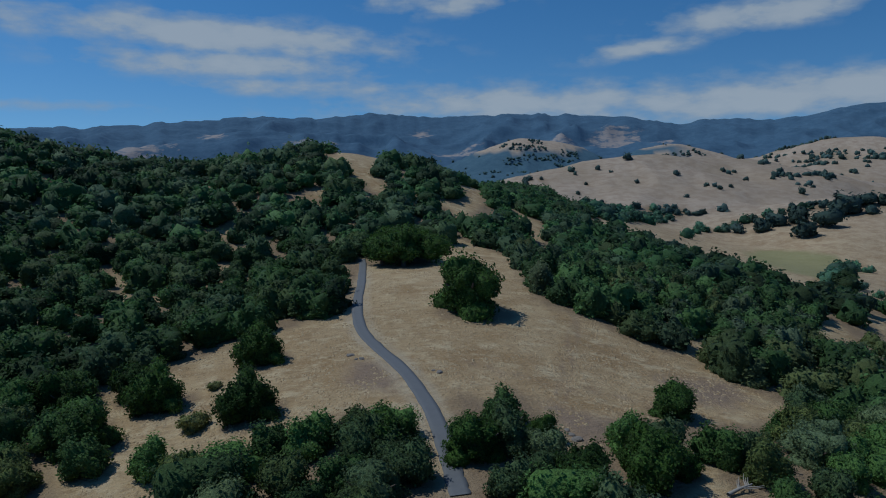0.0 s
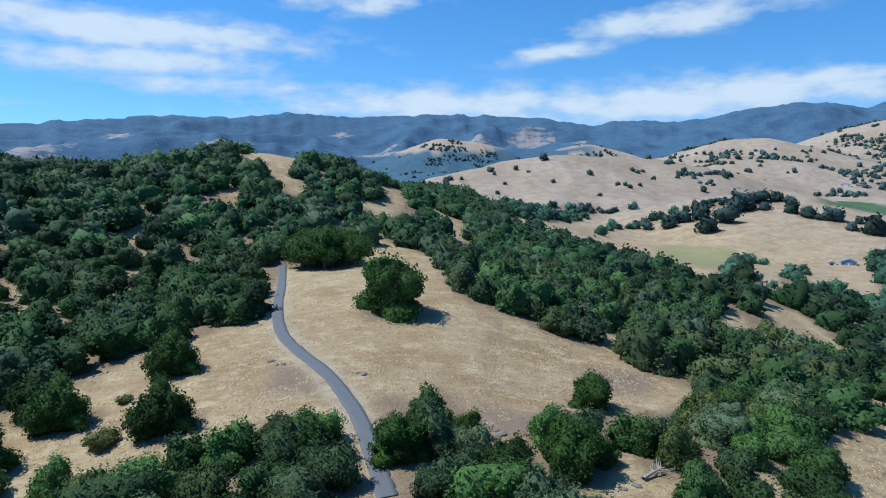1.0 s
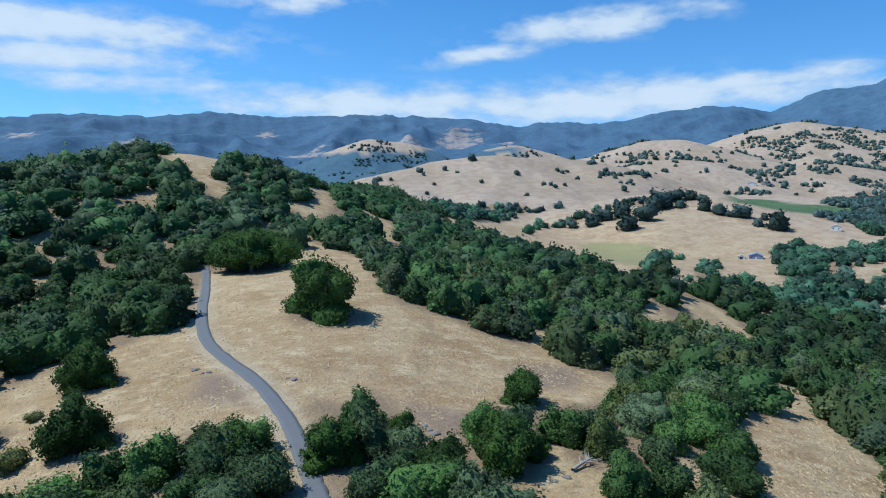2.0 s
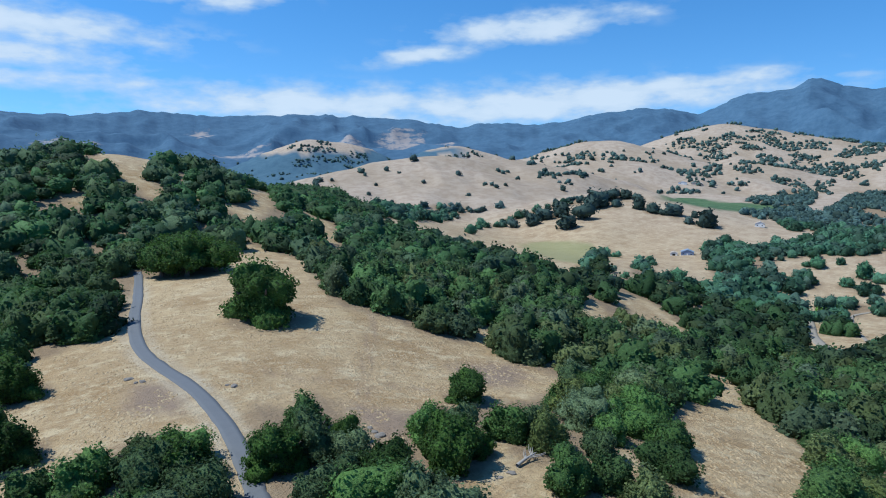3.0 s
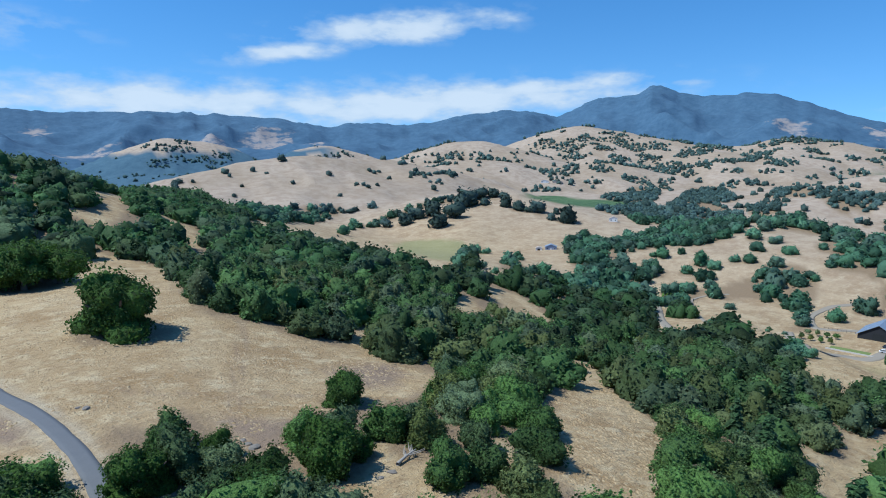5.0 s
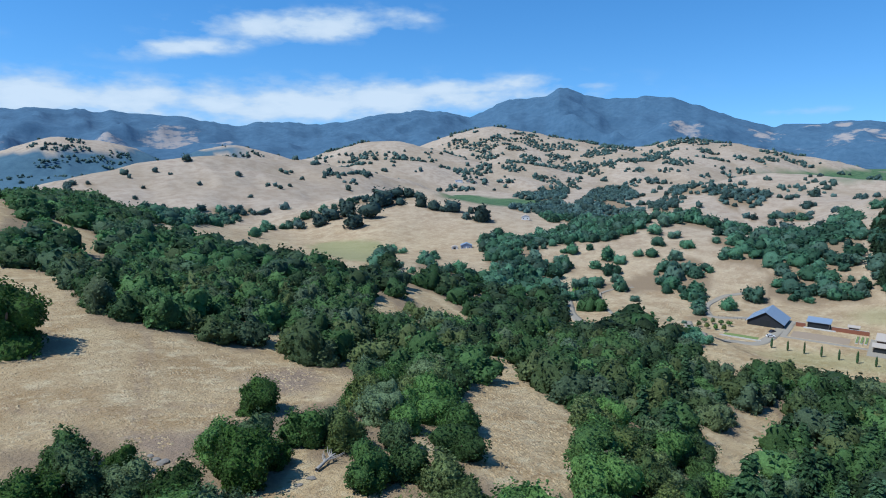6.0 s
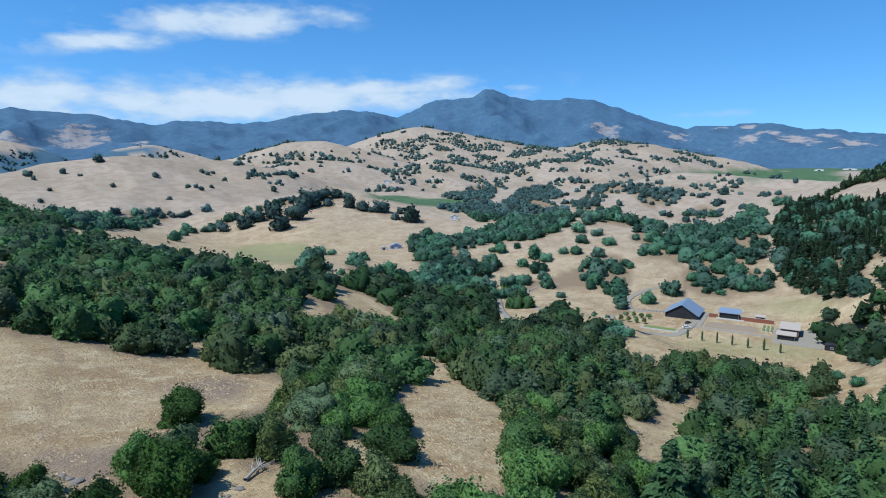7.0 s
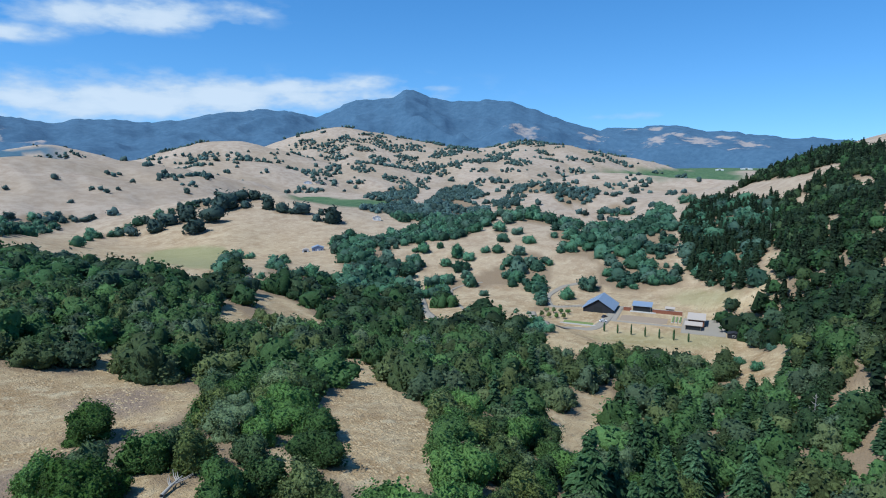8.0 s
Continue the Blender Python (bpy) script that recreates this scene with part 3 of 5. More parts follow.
# stands of trees
STANDS = {
    "pasture_belt": [(79, 448), (126, 576), (210, 855), (229, 835), (236, 790), (240, 767), (261, 806), (299, 823), (320, 811), (327, 795),
                     (296, 790), (188, 600), (143, 521), (135, 528), (85, 424)],
    "lane_belt": [(183, 496), (293, 694), (345, 714), (381, 705), (408, 726), (435, 724), (483, 720), (516, 728), (502, 742), (450, 749),
                  (428, 759), (393, 727), (352, 728), (299, 718)],
    "house_oaks": [(205, 324), (216, 341), (317, 481), (311, 463), (222, 325), (209, 313)],
    "house_oaks_b": [(244, 332), (272, 369), (342, 441), (326, 413), (270, 340), (243, 313)],
    "road_woods": [(313, 313), (318, 309), (344, 289), (320, 266), (276, 229), (236, 191), (227, 172), (226, 147), (206, 131), (166, 136),
                   (166, 162)],
    "hill_woods": [(750, 172), (855, 134), (855, 122), (855, 93), (799, 61), (686, 24), (183, 0), (209, 13), (256, 31), (336, 45),
                   (367, 53), (387, 64), (398, 60), (532, 80), (613, 89), (676, 123), (731, 156)],
    "yard_edge": [(378, 73), (377, 70), (373, 53), (276, 37), (341, 62)],
    "low_scrub": [(242, 74), (239, 72), (241, 57), (269, 53), (228, 37), (221, 61)],
    "creek_woods": [(435, 474), (490, 512), (487, 486), (470, 448), (530, 478), (551, 462), (583, 471), (646, 508), (514, 363), (491, 351),
                    (460, 358), (437, 360), (416, 369), (394, 361), (379, 342), (394, 330), (396, 316), (379, 305), (373, 318), (345, 300),
                    (324, 276), (292, 258), (272, 250), (307, 293), (314, 317), (330, 346), (356, 387)],
    "upper_creek_woods": [(860, 851), (1093, 1006), (1179, 1028), (1163, 958), (906, 760), (799, 683), (800, 659), (905, 719), (1192, 912), (1291, 970),
                          (1343, 918), (1057, 695), (1011, 684), (1006, 713), (898, 607), (786, 506), (529, 340), (502, 342), (472, 337), (459, 360),
                          (437, 360), (425, 377), (520, 428), (583, 471), (625, 524), (589, 512), (653, 601), (619, 590), (620, 620), (815, 736),
                          (825, 787)],
    "flat_oaks": [(939, 599), (1053, 647), (1037, 607), (813, 475), (789, 475), (786, 501)],
    "belt_row": [(1142, 689), (1407, 824), (1149, 622), (1129, 586), (1076, 588), (1092, 651)],
    "knoll_row": [(573, 362), (685, 408), (824, 453), (708, 381), (595, 304), (575, 297), (569, 312), (555, 330)],
    "round_grove": [(1121, 594), (1162, 591), (1167, 564), (971, 454), (1167, 524), (1144, 485), (942, 408), (912, 416), (885, 431), (888, 455)],
    "spur_grove": [(779, 336), (922, 377), (924, 353), (898, 327), (777, 289), (766, 306)],
    "spur_grove_b": [(716, 242), (819, 271), (800, 249), (671, 203), (626, 196)],
    "ridge_grove": [(823, 243), (1161, 335), (898, 246), (763, 205), (742, 210)],
    "lane_grove": [(519, 273), (566, 286), (710, 330), (614, 276), (531, 251), (505, 255)],
    "middle_wood": [(473, 238), (513, 253), (542, 246), (711, 309), (684, 242), (675, 212), (610, 179), (522, 158), (502, 149), (495, 157),
                    (496, 174), (488, 193), (471, 204), (473, 223)],
    "barn_wood": [(425, 181), (458, 195), (480, 196), (494, 169), (487, 150), (476, 135), (447, 125), (435, 129), (432, 143), (423, 150),
                  (419, 164), (421, 175)],
    "field_wood": [(377, 266), (410, 268), (436, 263), (461, 262), (467, 250), (449, 231), (415, 213), (394, 210), (371, 193), (338, 176),
                   (332, 181), (365, 198), (386, 219), (378, 237), (365, 245), (363, 261)],
    "bend_scrub": [(360, 282), (382, 283), (377, 266), (334, 247), (298, 220), (285, 221), (321, 253)],
    "drive_oaks": [(232, 173), (268, 192), (272, 182), (250, 162), (276, 172), (261, 159), (237, 148), (217, 159)],
    "conifer_slope": [(578, 169), (682, 188), (730, 185), (697, 153), (638, 118), (616, 95), (502, 75), (439, 71), (402, 69), (398, 77),
                      (417, 93), (443, 109), (459, 121), (475, 133), (522, 147)],
    "yard_woods": [(378, 84), (385, 82), (379, 73), (377, 63), (371, 54), (366, 53), (357, 56), (359, 65), (350, 71), (361, 79)],
    "east_bank_woods": [(288, 285), (336, 307), (338, 283), (280, 233), (223, 180), (224, 169), (251, 182), (267, 186), (256, 167), (259, 155),
                        (260, 142), (195, 105), (201, 123), (197, 136), (170, 131), (187, 159), (194, 185), (216, 220)],
    "creek_thicket": [(154, 252), (186, 273), (218, 291), (260, 317), (298, 322), (319, 311), (314, 286), (320, 270), (265, 222), (234, 212),
                      (233, 234), (225, 250), (173, 195), (203, 246), (197, 263), (165, 242), (149, 232)],
    "home_woods": [(141, 1074), (101, 430), (137, 440), (150, 380), (163, 338), (162, 287), (192, 293), (206, 280), (249, 293), (302, 310),
                   (330, 304), (262, 223), (208, 171), (170, 128), (194, 130), (194, 105), (240, 100), (246, 90), (285, 80), (252, 58),
                   (224, 35), (242, 30), (255, 23), (240, 5), (253, -212), (0, -330), (-253, -212), (-394, 69), (-368, 309), (-270, 468),
                   (-97, 551), (49, 558)],
}
# clumps of oaks on the farther hills: x, y, half width across and along the camera's line of sight
HIGH_CLUMPS = [(987, 1422, 29, 58), (1008, 1357, 22, 44), (1308, 1606, 29, 58), (1463, 1725, 37, 62), (1243, 1509, 20, 40), (1455, 1636, 24, 48), (1501, 1616, 41, 82), (1390, 1507, 45, 61),
               (1593, 1668, 29, 57), (1641, 1639, 17, 28), (1690, 1595, 47, 50), (1685, 1531, 46, 66), (1734, 1651, 55, 21), (1315, 1344, 22, 44), (1470, 1388, 30, 60), (1496, 1362, 11, 40),
               (1592, 1393, 23, 46), (1525, 1232, 43, 68), (1426, 1168, 35, 70), (1671, 1310, 23, 46), (1760, 1299, 40, 80), (1754, 1344, 28, 56), (1524, 1147, 42, 45)]
GULLY_CLUMPS = [(1436, 1104, 10, 40), (1517, 1095, 9, 40), (1619, 1080, 16, 40), (1906, 1315, 25, 50), (1815, 1126, 35, 70), (1652, 979, 39, 77), (1769, 1148, 19, 40), (1029, 1268, 15, 40),
                (1042, 1220, 23, 46), (1130, 1243, 31, 55), (1016, 1137, 28, 30), (1253, 1350, 18, 40), (1093, 1107, 36, 15), (1284, 1044, 21, 28), (1234, 1015, 15, 26), (898, 1064, 44, 31),
                (1385, 910, 27, 16), (1419, 898, 22, 30), (542, 994, 25, 31), (622, 1015, 23, 46), (554, 939, 18, 17), (486, 1051, 13, 12)]
SLOPE_CLUMPS = [(847, 1536, 23, 11), (391, 924, 17, 13), (400, 896, 11, 19), (225, 1057, 20, 21), (263, 1064, 18, 9), (898, 1561, 74, 9), (572, 1103, 11, 35), (1788, 1503, 43, 22),
                (1528, 1522, 16, 35), (1578, 1322, 11, 31), (1580, 1109, 11, 40), (1330, 1301, 13, 40), (831, 1255, 11, 15), (1111, 1448, 13, 22), (906, 1222, 14, 9)]
KNOLL_CLUMPS = [(1414, 889, 30, 35), (1134, 649, 26, 30), (1149, 589, 16, 18), (1180, 473, 21, 14), (1231, 426, 16, 14), (1289, 470, 12, 14), (2156, 711, 29, 14), (2019, 587, 15, 60),
                (813, 184, 10, 24), (868, 246, 14, 56), (1234, 541, 14, 14), (1188, 570, 16, 15)]
GROVE_CLUMPS = [(978, 410, 9, 15), (1191, 478, 26, 13), (982, 386, 8, 11), (937, 349, 8, 12), (1150, 411, 8, 15), (1135, 382, 12, 10), (1106, 339, 13, 14), (816, 227, 16, 24), (1249, 448, 22, 11), (903, 360, 21, 16), (897, 337, 12, 8), (761, 345, 8, 8), (869, 292, 8, 8), (737, 231, 16, 19), (721, 255, 8, 8), (715, 349, 8, 8), (964, 598, 31, 18), (851, 471, 9, 12), (708, 397, 22, 13), (712, 371, 9, 10), (1394, 883, 14, 13), (1365, 925, 21, 20)]
EAST_CLUMPS = [(1538, 925, 33, 15), (1478, 992, 26, 33), (1738, 1100, 26, 52), (1974, 1060, 25, 47), (1695, 969, 25, 36), (1926, 927, 23, 40), (2035, 874, 28, 37), (2126, 828, 38, 27),
               (1742, 885, 29, 10), (1579, 1081, 21, 42)]
SPUR_CLUMPS = [(338, 2535, 89, 25), (409, 2452, 91, 25), (279, 2416, 55, 25), (507, 2507, 46, 25), (250, 2595, 21, 35), (896, 2389, 58, 25), (993, 2413, 33, 25), (383, 2609, 33, 25)]
ROAD = [(2.3, 73.7), (1.8, 76.4), (1.2, 80.5), (0.3, 86.8), (-1.6, 97.5), (-4.6, 107.7), (-8.6, 117.9), (-14.1, 129.2), (-18.3, 138.8), (-21.7, 152.3),
        (-24.1, 170.4), (-25.8, 189.7), (-28.1, 210.5), (-30.6, 231.5), (-32.5, 243.0)]
# lone trees: x, y, width of the crown
FIELD_OAKS = [(6.5, 155.5, 18.5), (-34.1, 102.5, 10.9), (-39.6, 128.0, 10.8), (-60.2, 96.9, 10.5), (-54.2, 111.1, 10.9), (-61.5, 116.7, 8.7), (41.6, 106.7, 8.8), (-71.9, 111.4, 9.3),
              (15.2, 89.1, 5.6), (4.8, 83.9, 9.0), (28.5, 83.2, 6.4), (33.9, 81.8, 5.5), (28.5, 79.7, 9.7), (18.5, 76.4, 8.3),
              (-7.5, 85.0, 8.8)]
HEAD_OAKS = [(-23.0, 229.0, 18.0), (-14.5, 223.5, 19.5), (-5.4, 227.3, 18.5), (-11.0, 236.0, 19.0), (-21.0, 240.0, 18.0)]
BOULDERS = [(-19.6, 125.9), (-18.1, 123.5), (-17.0, 123.5), (-1.9, 115.8), (-0.7, 115.0), (20.4, 92.4), (20.9, 90.7), (20.1, 94.1), (36.4, 74.7), (34.2, 73.8)]
FRONT_OAKS = [(-44.0, 86.9, 8), (-36.2, 81.6, 8.5), (-30.7, 82.4, 9), (-25.8, 87.5, 9), (-20.1, 87.9, 9.5), (-13.2, 90.2, 9), (-8.6, 90.4, 7.5), (-7.5, 81.7, 8), (-13.3, 76.2, 9.5), (-9.0, 72.9, 8.5), (-21.6, 77.2, 9.5), (-55.6, 89.6, 9.5), (-63.7, 97.7, 10), (-10.8, 83.9, 9), (28.2, 89.1, 8.5), (33.0, 87.1, 8), (42.8, 70.0, 8.5), (48.8, 68.4, 8.5), (50.7, 62.3, 9), (53.0, 78.2, 8), (60.9, 71.7, 8.5)]
SHRUBS = [(-43.2, 100.5, 5.9), (-45.5, 116.9, 3.3)]
KNOLL_OAKS = [(334.2, 692.1, 16.9), (350.2, 673.7, 20.9), (371.4, 683.6, 25.7), (393.0, 681.2, 24.5), (373.1, 627.7, 25.5), (411.3, 659.2, 29.9), (460.4, 701.2, 35.4), (494.2, 721.8, 27.3),
              (511.7, 713.0, 17.7), (480.0, 687.4, 16.9), (495.5, 659.7, 18.2), (502.3, 641.2, 22.4), (514.7, 618.5, 22.2), (507.4, 582.3, 15.6), (533.1, 603.9, 10.3), (516.3, 561.8, 25.2),
              (520.4, 697.4, 16.0), (505.7, 626.1, 11.8)]
CREST_OAKS = [(328.7, 482.9, 10.6), (334.3, 474.4, 9.5), (231.3, 333.7, 6.7), (228.5, 314.5, 6.1), (180.7, 287.7, 8.0), (188.1, 282.5, 6.8), (279.0, 326.9, 12.0), (269.1, 328.7, 10.2),
              (252.6, 803.8, 13.7), (709.5, 283.0, 18.2), (746.4, 315.0, 12.5), (334.6, 793.1, 11.1), (246.5, 751.7, 6.5), (255.0, 743.3, 6.5), (287.8, 769.4, 6.8), (324.6, 1095.1, 18.9),
              (280.8, 1036.6, 8.9), (368.8, 981.0, 12.5), (301.0, 961.4, 9.2), (227.2, 983.5, 8.3), (196.6, 899.3, 8.4), (344.6, 871.4, 8.6), (326.0, 792.8, 11.0), (162.5, 1022.4, 8.5),
              (142.7, 1025.1, 13.3), (424.8, 911.8, 8.3), (521.8, 898.2, 11.4), (1199.9, 1083.0, 23.7), (933.9, 1458.3, 22.2)]
PASTURE_OAKS = [(514.0, 321.9, 16.7), (548.9, 334.8, 16.5), (486.4, 300.1, 12.6), (513.3, 301.7, 12.0), (492.1, 280.3, 7.8), (490.6, 274.4, 10.3), (451.2, 296.0, 8.4), (455.9, 286.5, 11.9),
                (403.9, 304.7, 10.2), (428.7, 310.9, 14.6), (422.6, 343.4, 13.0), (417.2, 348.8, 6.5), (397.8, 285.9, 14.4), (438.5, 337.5, 6.6), (342.2, 225.7, 6.8), (370.3, 177.6, 11.3),
                (408.1, 178.8, 17.2), (345.1, 183.1, 9.3), (936.5, 349.6, 16.5), (970.5, 388.8, 13.4), (1116.8, 408.3, 21.8), (761.9, 343.9, 10.7), (724.8, 256.6, 12.7), (1198.1, 418.5, 16.3),
                (1122.5, 345.5, 15.1)]
VALLEY_OAKS = [(392.8, 333.8, 8.5), (427.9, 297.4, 10.5), (455.1, 265.1, 11.6), (311.3, 252.9, 8.1), (347.3, 275.4, 10.6), (381.5, 268.8, 9.4), (271.2, 187.5, 8.5), (260.6, 140.0, 7.6), (244.3, 183.6, 5.0), (309.8, 181.9, 3.3), (318.3, 177.6, 2.7)]
BARN_OAKS = [(242.6, 134.1, 11.6), (256.6, 133.3, 7.9), (274.5, 52.7, 5.3), (257.0, 42.2, 6.2), (264.7, 58.2, 5.6), (287.0, 42.4, 4.8)]
BARN_GREEN = [(421, 128), (430, 111), (407, 83), (388, 77), (393, 101), (398, 119)]
TERRACE = [(272, 138), (316, 122), (343, 77), (322, 64), (299, 99), (291, 129)]
MEADOW = [(292, 584), (319, 604), (349, 542), (342, 507), (221, 341), (204, 365), (227, 448)]
VINES = [(552, 688), (845, 1006), (816, 837), (858, 747), (773, 673), (623, 640), (576, 660)]
PLAIN = [(1810, 813), (1290, 453), (1252, 372), (1887, 420), (792, 112), (879, 125), (2798, 603), (2417, 720)]
TRACK = [(35.9, 161.4), (31.3, 143.8), (26.4, 125.7), (22.5, 110.8), (17.9, 96.1)]
TRACK_B = [(3.1, 122.7), (14.5, 115.6), (25.6, 112.9), (34.7, 113.2), (40.3, 109.0)]
DIRT = [(17.9, 105.9), (28.6, 100.1), (38.8, 105.0), (34.6, 96.5), (25.8, 84.8), (19.9, 88.7)]
DIRT_B = [(-17.8, 120.3), (-12.3, 122.3), (-7.9, 107.9), (-11.8, 106.2), (-18.4, 110.1)]
DIRT_C = [(45.6, 126.8), (63.5, 131.4), (62.2, 119.7), (53.7, 111.1), (46.8, 119.3)]
VALLEY_ROAD = [(352.2, 296.8), (323.8, 268.2), (300.0, 245.1), (279.2, 226.3), (262.8, 208.5), (251.5, 192.7), (244.8, 177.9)]
BARN_LANE = [(422.0, 189.4), (402.8, 197.0), (372.4, 192.5), (350.1, 180.4), (346.7, 172.6), (361.9, 158.0)]
DRIVE = [(325.8, 180.2), (276.4, 144.5), (304.1, 145.1), (312.2, 135.4), (325.2, 134.7), (348.5, 138.1), (370.5, 140.4)]
HILL_LANE = [(379.8, 252.3), (363.9, 258.7), (345.3, 255.1), (323.1, 237.2), (300.1, 215.1), (279.8, 195.8)]
# dead trees: x, y, height
SNAGS = [(522.9, 104.2, 11), (502.6, 81.1, 13), (512.4, 98.0, 9), (193.7, 16.6, 8)]
VINE_ROW = [(332.3, 268.6), (366.8, 293.9)]


def clear_of_woods(x, y, pad=0.0):
    """Inside a glade, or within pad of one."""
    hit = np.zeros(np.shape(x), bool)
    for outline in GLADES.values():
        for dx, dy in ((0, 0),) if not pad else ((0, 0), (pad, 0), (-pad, 0), (0, pad), (0, -pad)):
            hit |= inside(outline, x + dx, y + dy)
    return hit


def wooded(x, y, pad=0.0):
    hit = np.zeros(np.shape(x), bool)
    for outline in STANDS.values():
        hit |= inside(outline, x, y)
    return hit & ~clear_of_woods(x, y, pad)


def hides_glade(x, y, tall):
    """Where a tree of that height would hide a glade behind it from the camera."""
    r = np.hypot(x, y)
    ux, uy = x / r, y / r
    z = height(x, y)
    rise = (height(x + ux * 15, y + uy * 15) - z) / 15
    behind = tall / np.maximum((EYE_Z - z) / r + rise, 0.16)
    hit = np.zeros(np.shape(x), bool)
    for name in VISIBLE_GLADES:
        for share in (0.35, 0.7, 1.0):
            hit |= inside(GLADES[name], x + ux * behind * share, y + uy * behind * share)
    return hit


# ---------------------------------------------------------------- meshes
def mesh_of(name, verts, faces, mat, smooth=False):
    me = bpy.data.meshes.new(name)
    verts = np.asarray(verts, np.float32)
    me.vertices.add(len(verts))
    me.vertices.foreach_set("co", verts.ravel())
    flat = [np.asarray(f, np.int32) for f in faces] if isinstance(faces, (list, tuple)) else [np.asarray(faces, np.int32)]
    total = sum(f.size for f in flat)
    me.loops.add(total)
    me.loops.foreach_set("vertex_index", np.concatenate([f.ravel() for f in flat]))
    starts, at = [], 0
    for f in flat:
        starts.append(at + np.arange(f.shape[0]) * f.shape[1])
        at += f.size
    me.polygons.add(sum(f.shape[0] for f in flat))
    me.polygons.foreach_set("loop_start", np.concatenate(starts).astype(np.int32))
    me.update(calc_edges=True)
    me.validate()
    me.polygons.foreach_set("use_smooth", np.full(len(me.polygons), smooth))
    me.materials.append(mat)
    return me


def grid_faces(rows, cols, closed=False):
    i, j = np.meshgrid(np.arange(rows - 1), np.arange(cols if closed else cols - 1), indexing="ij")
    k = (j + 1) % cols
    return np.stack([i * cols + j, i * cols + k, (i + 1) * cols + k, (i + 1) * cols + j], -1).reshape(-1, 4)


def attribute(me, name, values):
    a = me.attributes.new(name, "FLOAT", "POINT")
    a.data.foreach_set("value", np.asarray(values, np.float32).ravel())


def blurred(mask_of, x, y, reach):
    """A soft-edged mask: the share of nearby places that are inside."""
    total = np.zeros(np.shape(x))
    for a in range(6):
        wob = vnoise(x / (reach * 1.5), y / (reach * 1.5), 20 + a) * reach * 0.6
        total += mask_of(x + math.cos(a * 1.05) * reach * 0.5 + wob, y + math.sin(a * 1.05) * reach * 0.5 - wob)
    return total / 6


def distance_to(line, x, y):
    """Distance on the plan from a line of points."""
    best = np.full(np.shape(x), 1e9)
    for (x0, y0), (x1, y1) in zip(line, line[1:]):
        dx, dy = x1 - x0, y1 - y0
        t = np.clip(((x - x0) * dx + (y - y0) * dy) / (dx * dx + dy * dy), 0, 1)
        best = np.minimum(best, np.hypot(x - x0 - t * dx, y - y0 - t * dy))
    return best


def build_ground():
    angle = np.radians(np.concatenate([np.arange(-52, 106, 0.42), np.arange(106, 308, 2.5)]))
    radius = np.concatenate([[0.0], np.geomspace(9, 4850, 290)])
    r, a = np.meshgrid(radius, angle, indexing="ij")
    x, y = r * np.sin(a), r * np.cos(a)
    z = height(x, y)
    # ground beneath lone oaks darkened, offset away from the sun, to deepen their shadows
    under = np.zeros(x.shape)
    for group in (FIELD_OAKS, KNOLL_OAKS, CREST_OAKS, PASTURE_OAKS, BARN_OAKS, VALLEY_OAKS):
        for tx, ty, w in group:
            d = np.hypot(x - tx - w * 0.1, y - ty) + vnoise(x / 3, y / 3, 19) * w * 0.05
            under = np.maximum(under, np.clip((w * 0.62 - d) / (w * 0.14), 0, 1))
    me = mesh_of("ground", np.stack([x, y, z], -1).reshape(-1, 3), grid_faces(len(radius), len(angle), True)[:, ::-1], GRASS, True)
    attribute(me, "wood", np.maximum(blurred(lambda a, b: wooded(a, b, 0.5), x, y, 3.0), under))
    attribute(me, "green", blurred(lambda a, b: inside(MEADOW, a, b), x, y, 9.0) * 0.75 + blurred(lambda a, b: inside(BARN_GREEN, a, b) | inside(TERRACE, a, b), x, y, 8.0) * 0.45)
    attribute(me, "crop", blurred(lambda a, b: inside(VINES, a, b), x, y, 12.0) + blurred(lambda a, b: inside(PLAIN, a, b), x, y, 40.0) * np.clip((64 - z) / 8, 0, 1) + np.clip((r - 2600) / 60, 0, 1) * (a > 1.07))
    worn = np.zeros(x.shape)
    for outline in (DIRT, DIRT_B, DIRT_C):
        worn = np.maximum(worn, blurred(lambda a, b: inside(outline, a, b), x, y, 3.0) * 0.9)
    near = np.hypot(x, y) < 260
    for line, off in ((TRACK, 0.8), (TRACK_B, 0.7)):
        d = distance_to(line, x[near], y[near])
        worn[near] = np.maximum(worn[near], 0.45 * np.exp(-((d - off) / 0.4) ** 2))
    d = distance_to(ROAD, x[near], y[near])
    verge = np.zeros(x.shape)
    verge[near] = np.exp(-((d - 2.3) / 1.1) ** 2) * (0.75 + 0.25 * vnoise(x[near] / 4, y[near] / 4, 61))
    attribute(me, "verge", verge)
    attribute(me, "worn", worn)
    attribute(me, "crease_shade", crease(x, y) * np.clip((np.hypot(x, y) - 700) / 500, 0, 1))
    bearing = np.degrees(a)
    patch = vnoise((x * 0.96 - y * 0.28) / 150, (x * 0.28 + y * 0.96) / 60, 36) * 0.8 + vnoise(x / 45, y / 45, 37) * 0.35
    attribute(me, "hazy_far_wood", np.clip((r - 1500) / 150, 0, 1) * np.clip((22 - bearing) / 2, 0, 1) * np.clip((bearing + 60) / 5, 0, 1) * np.clip((patch * 1.3 + (126 - z) / 26) * 7, 0, 1))
    # amount of the haze tint, by distance from the camera
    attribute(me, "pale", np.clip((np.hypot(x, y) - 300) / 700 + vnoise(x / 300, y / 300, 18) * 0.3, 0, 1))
    tagged(new("ground", me), "rolling ground of sun-bleached dry grass", "ground", kind="structure")


build_ground()


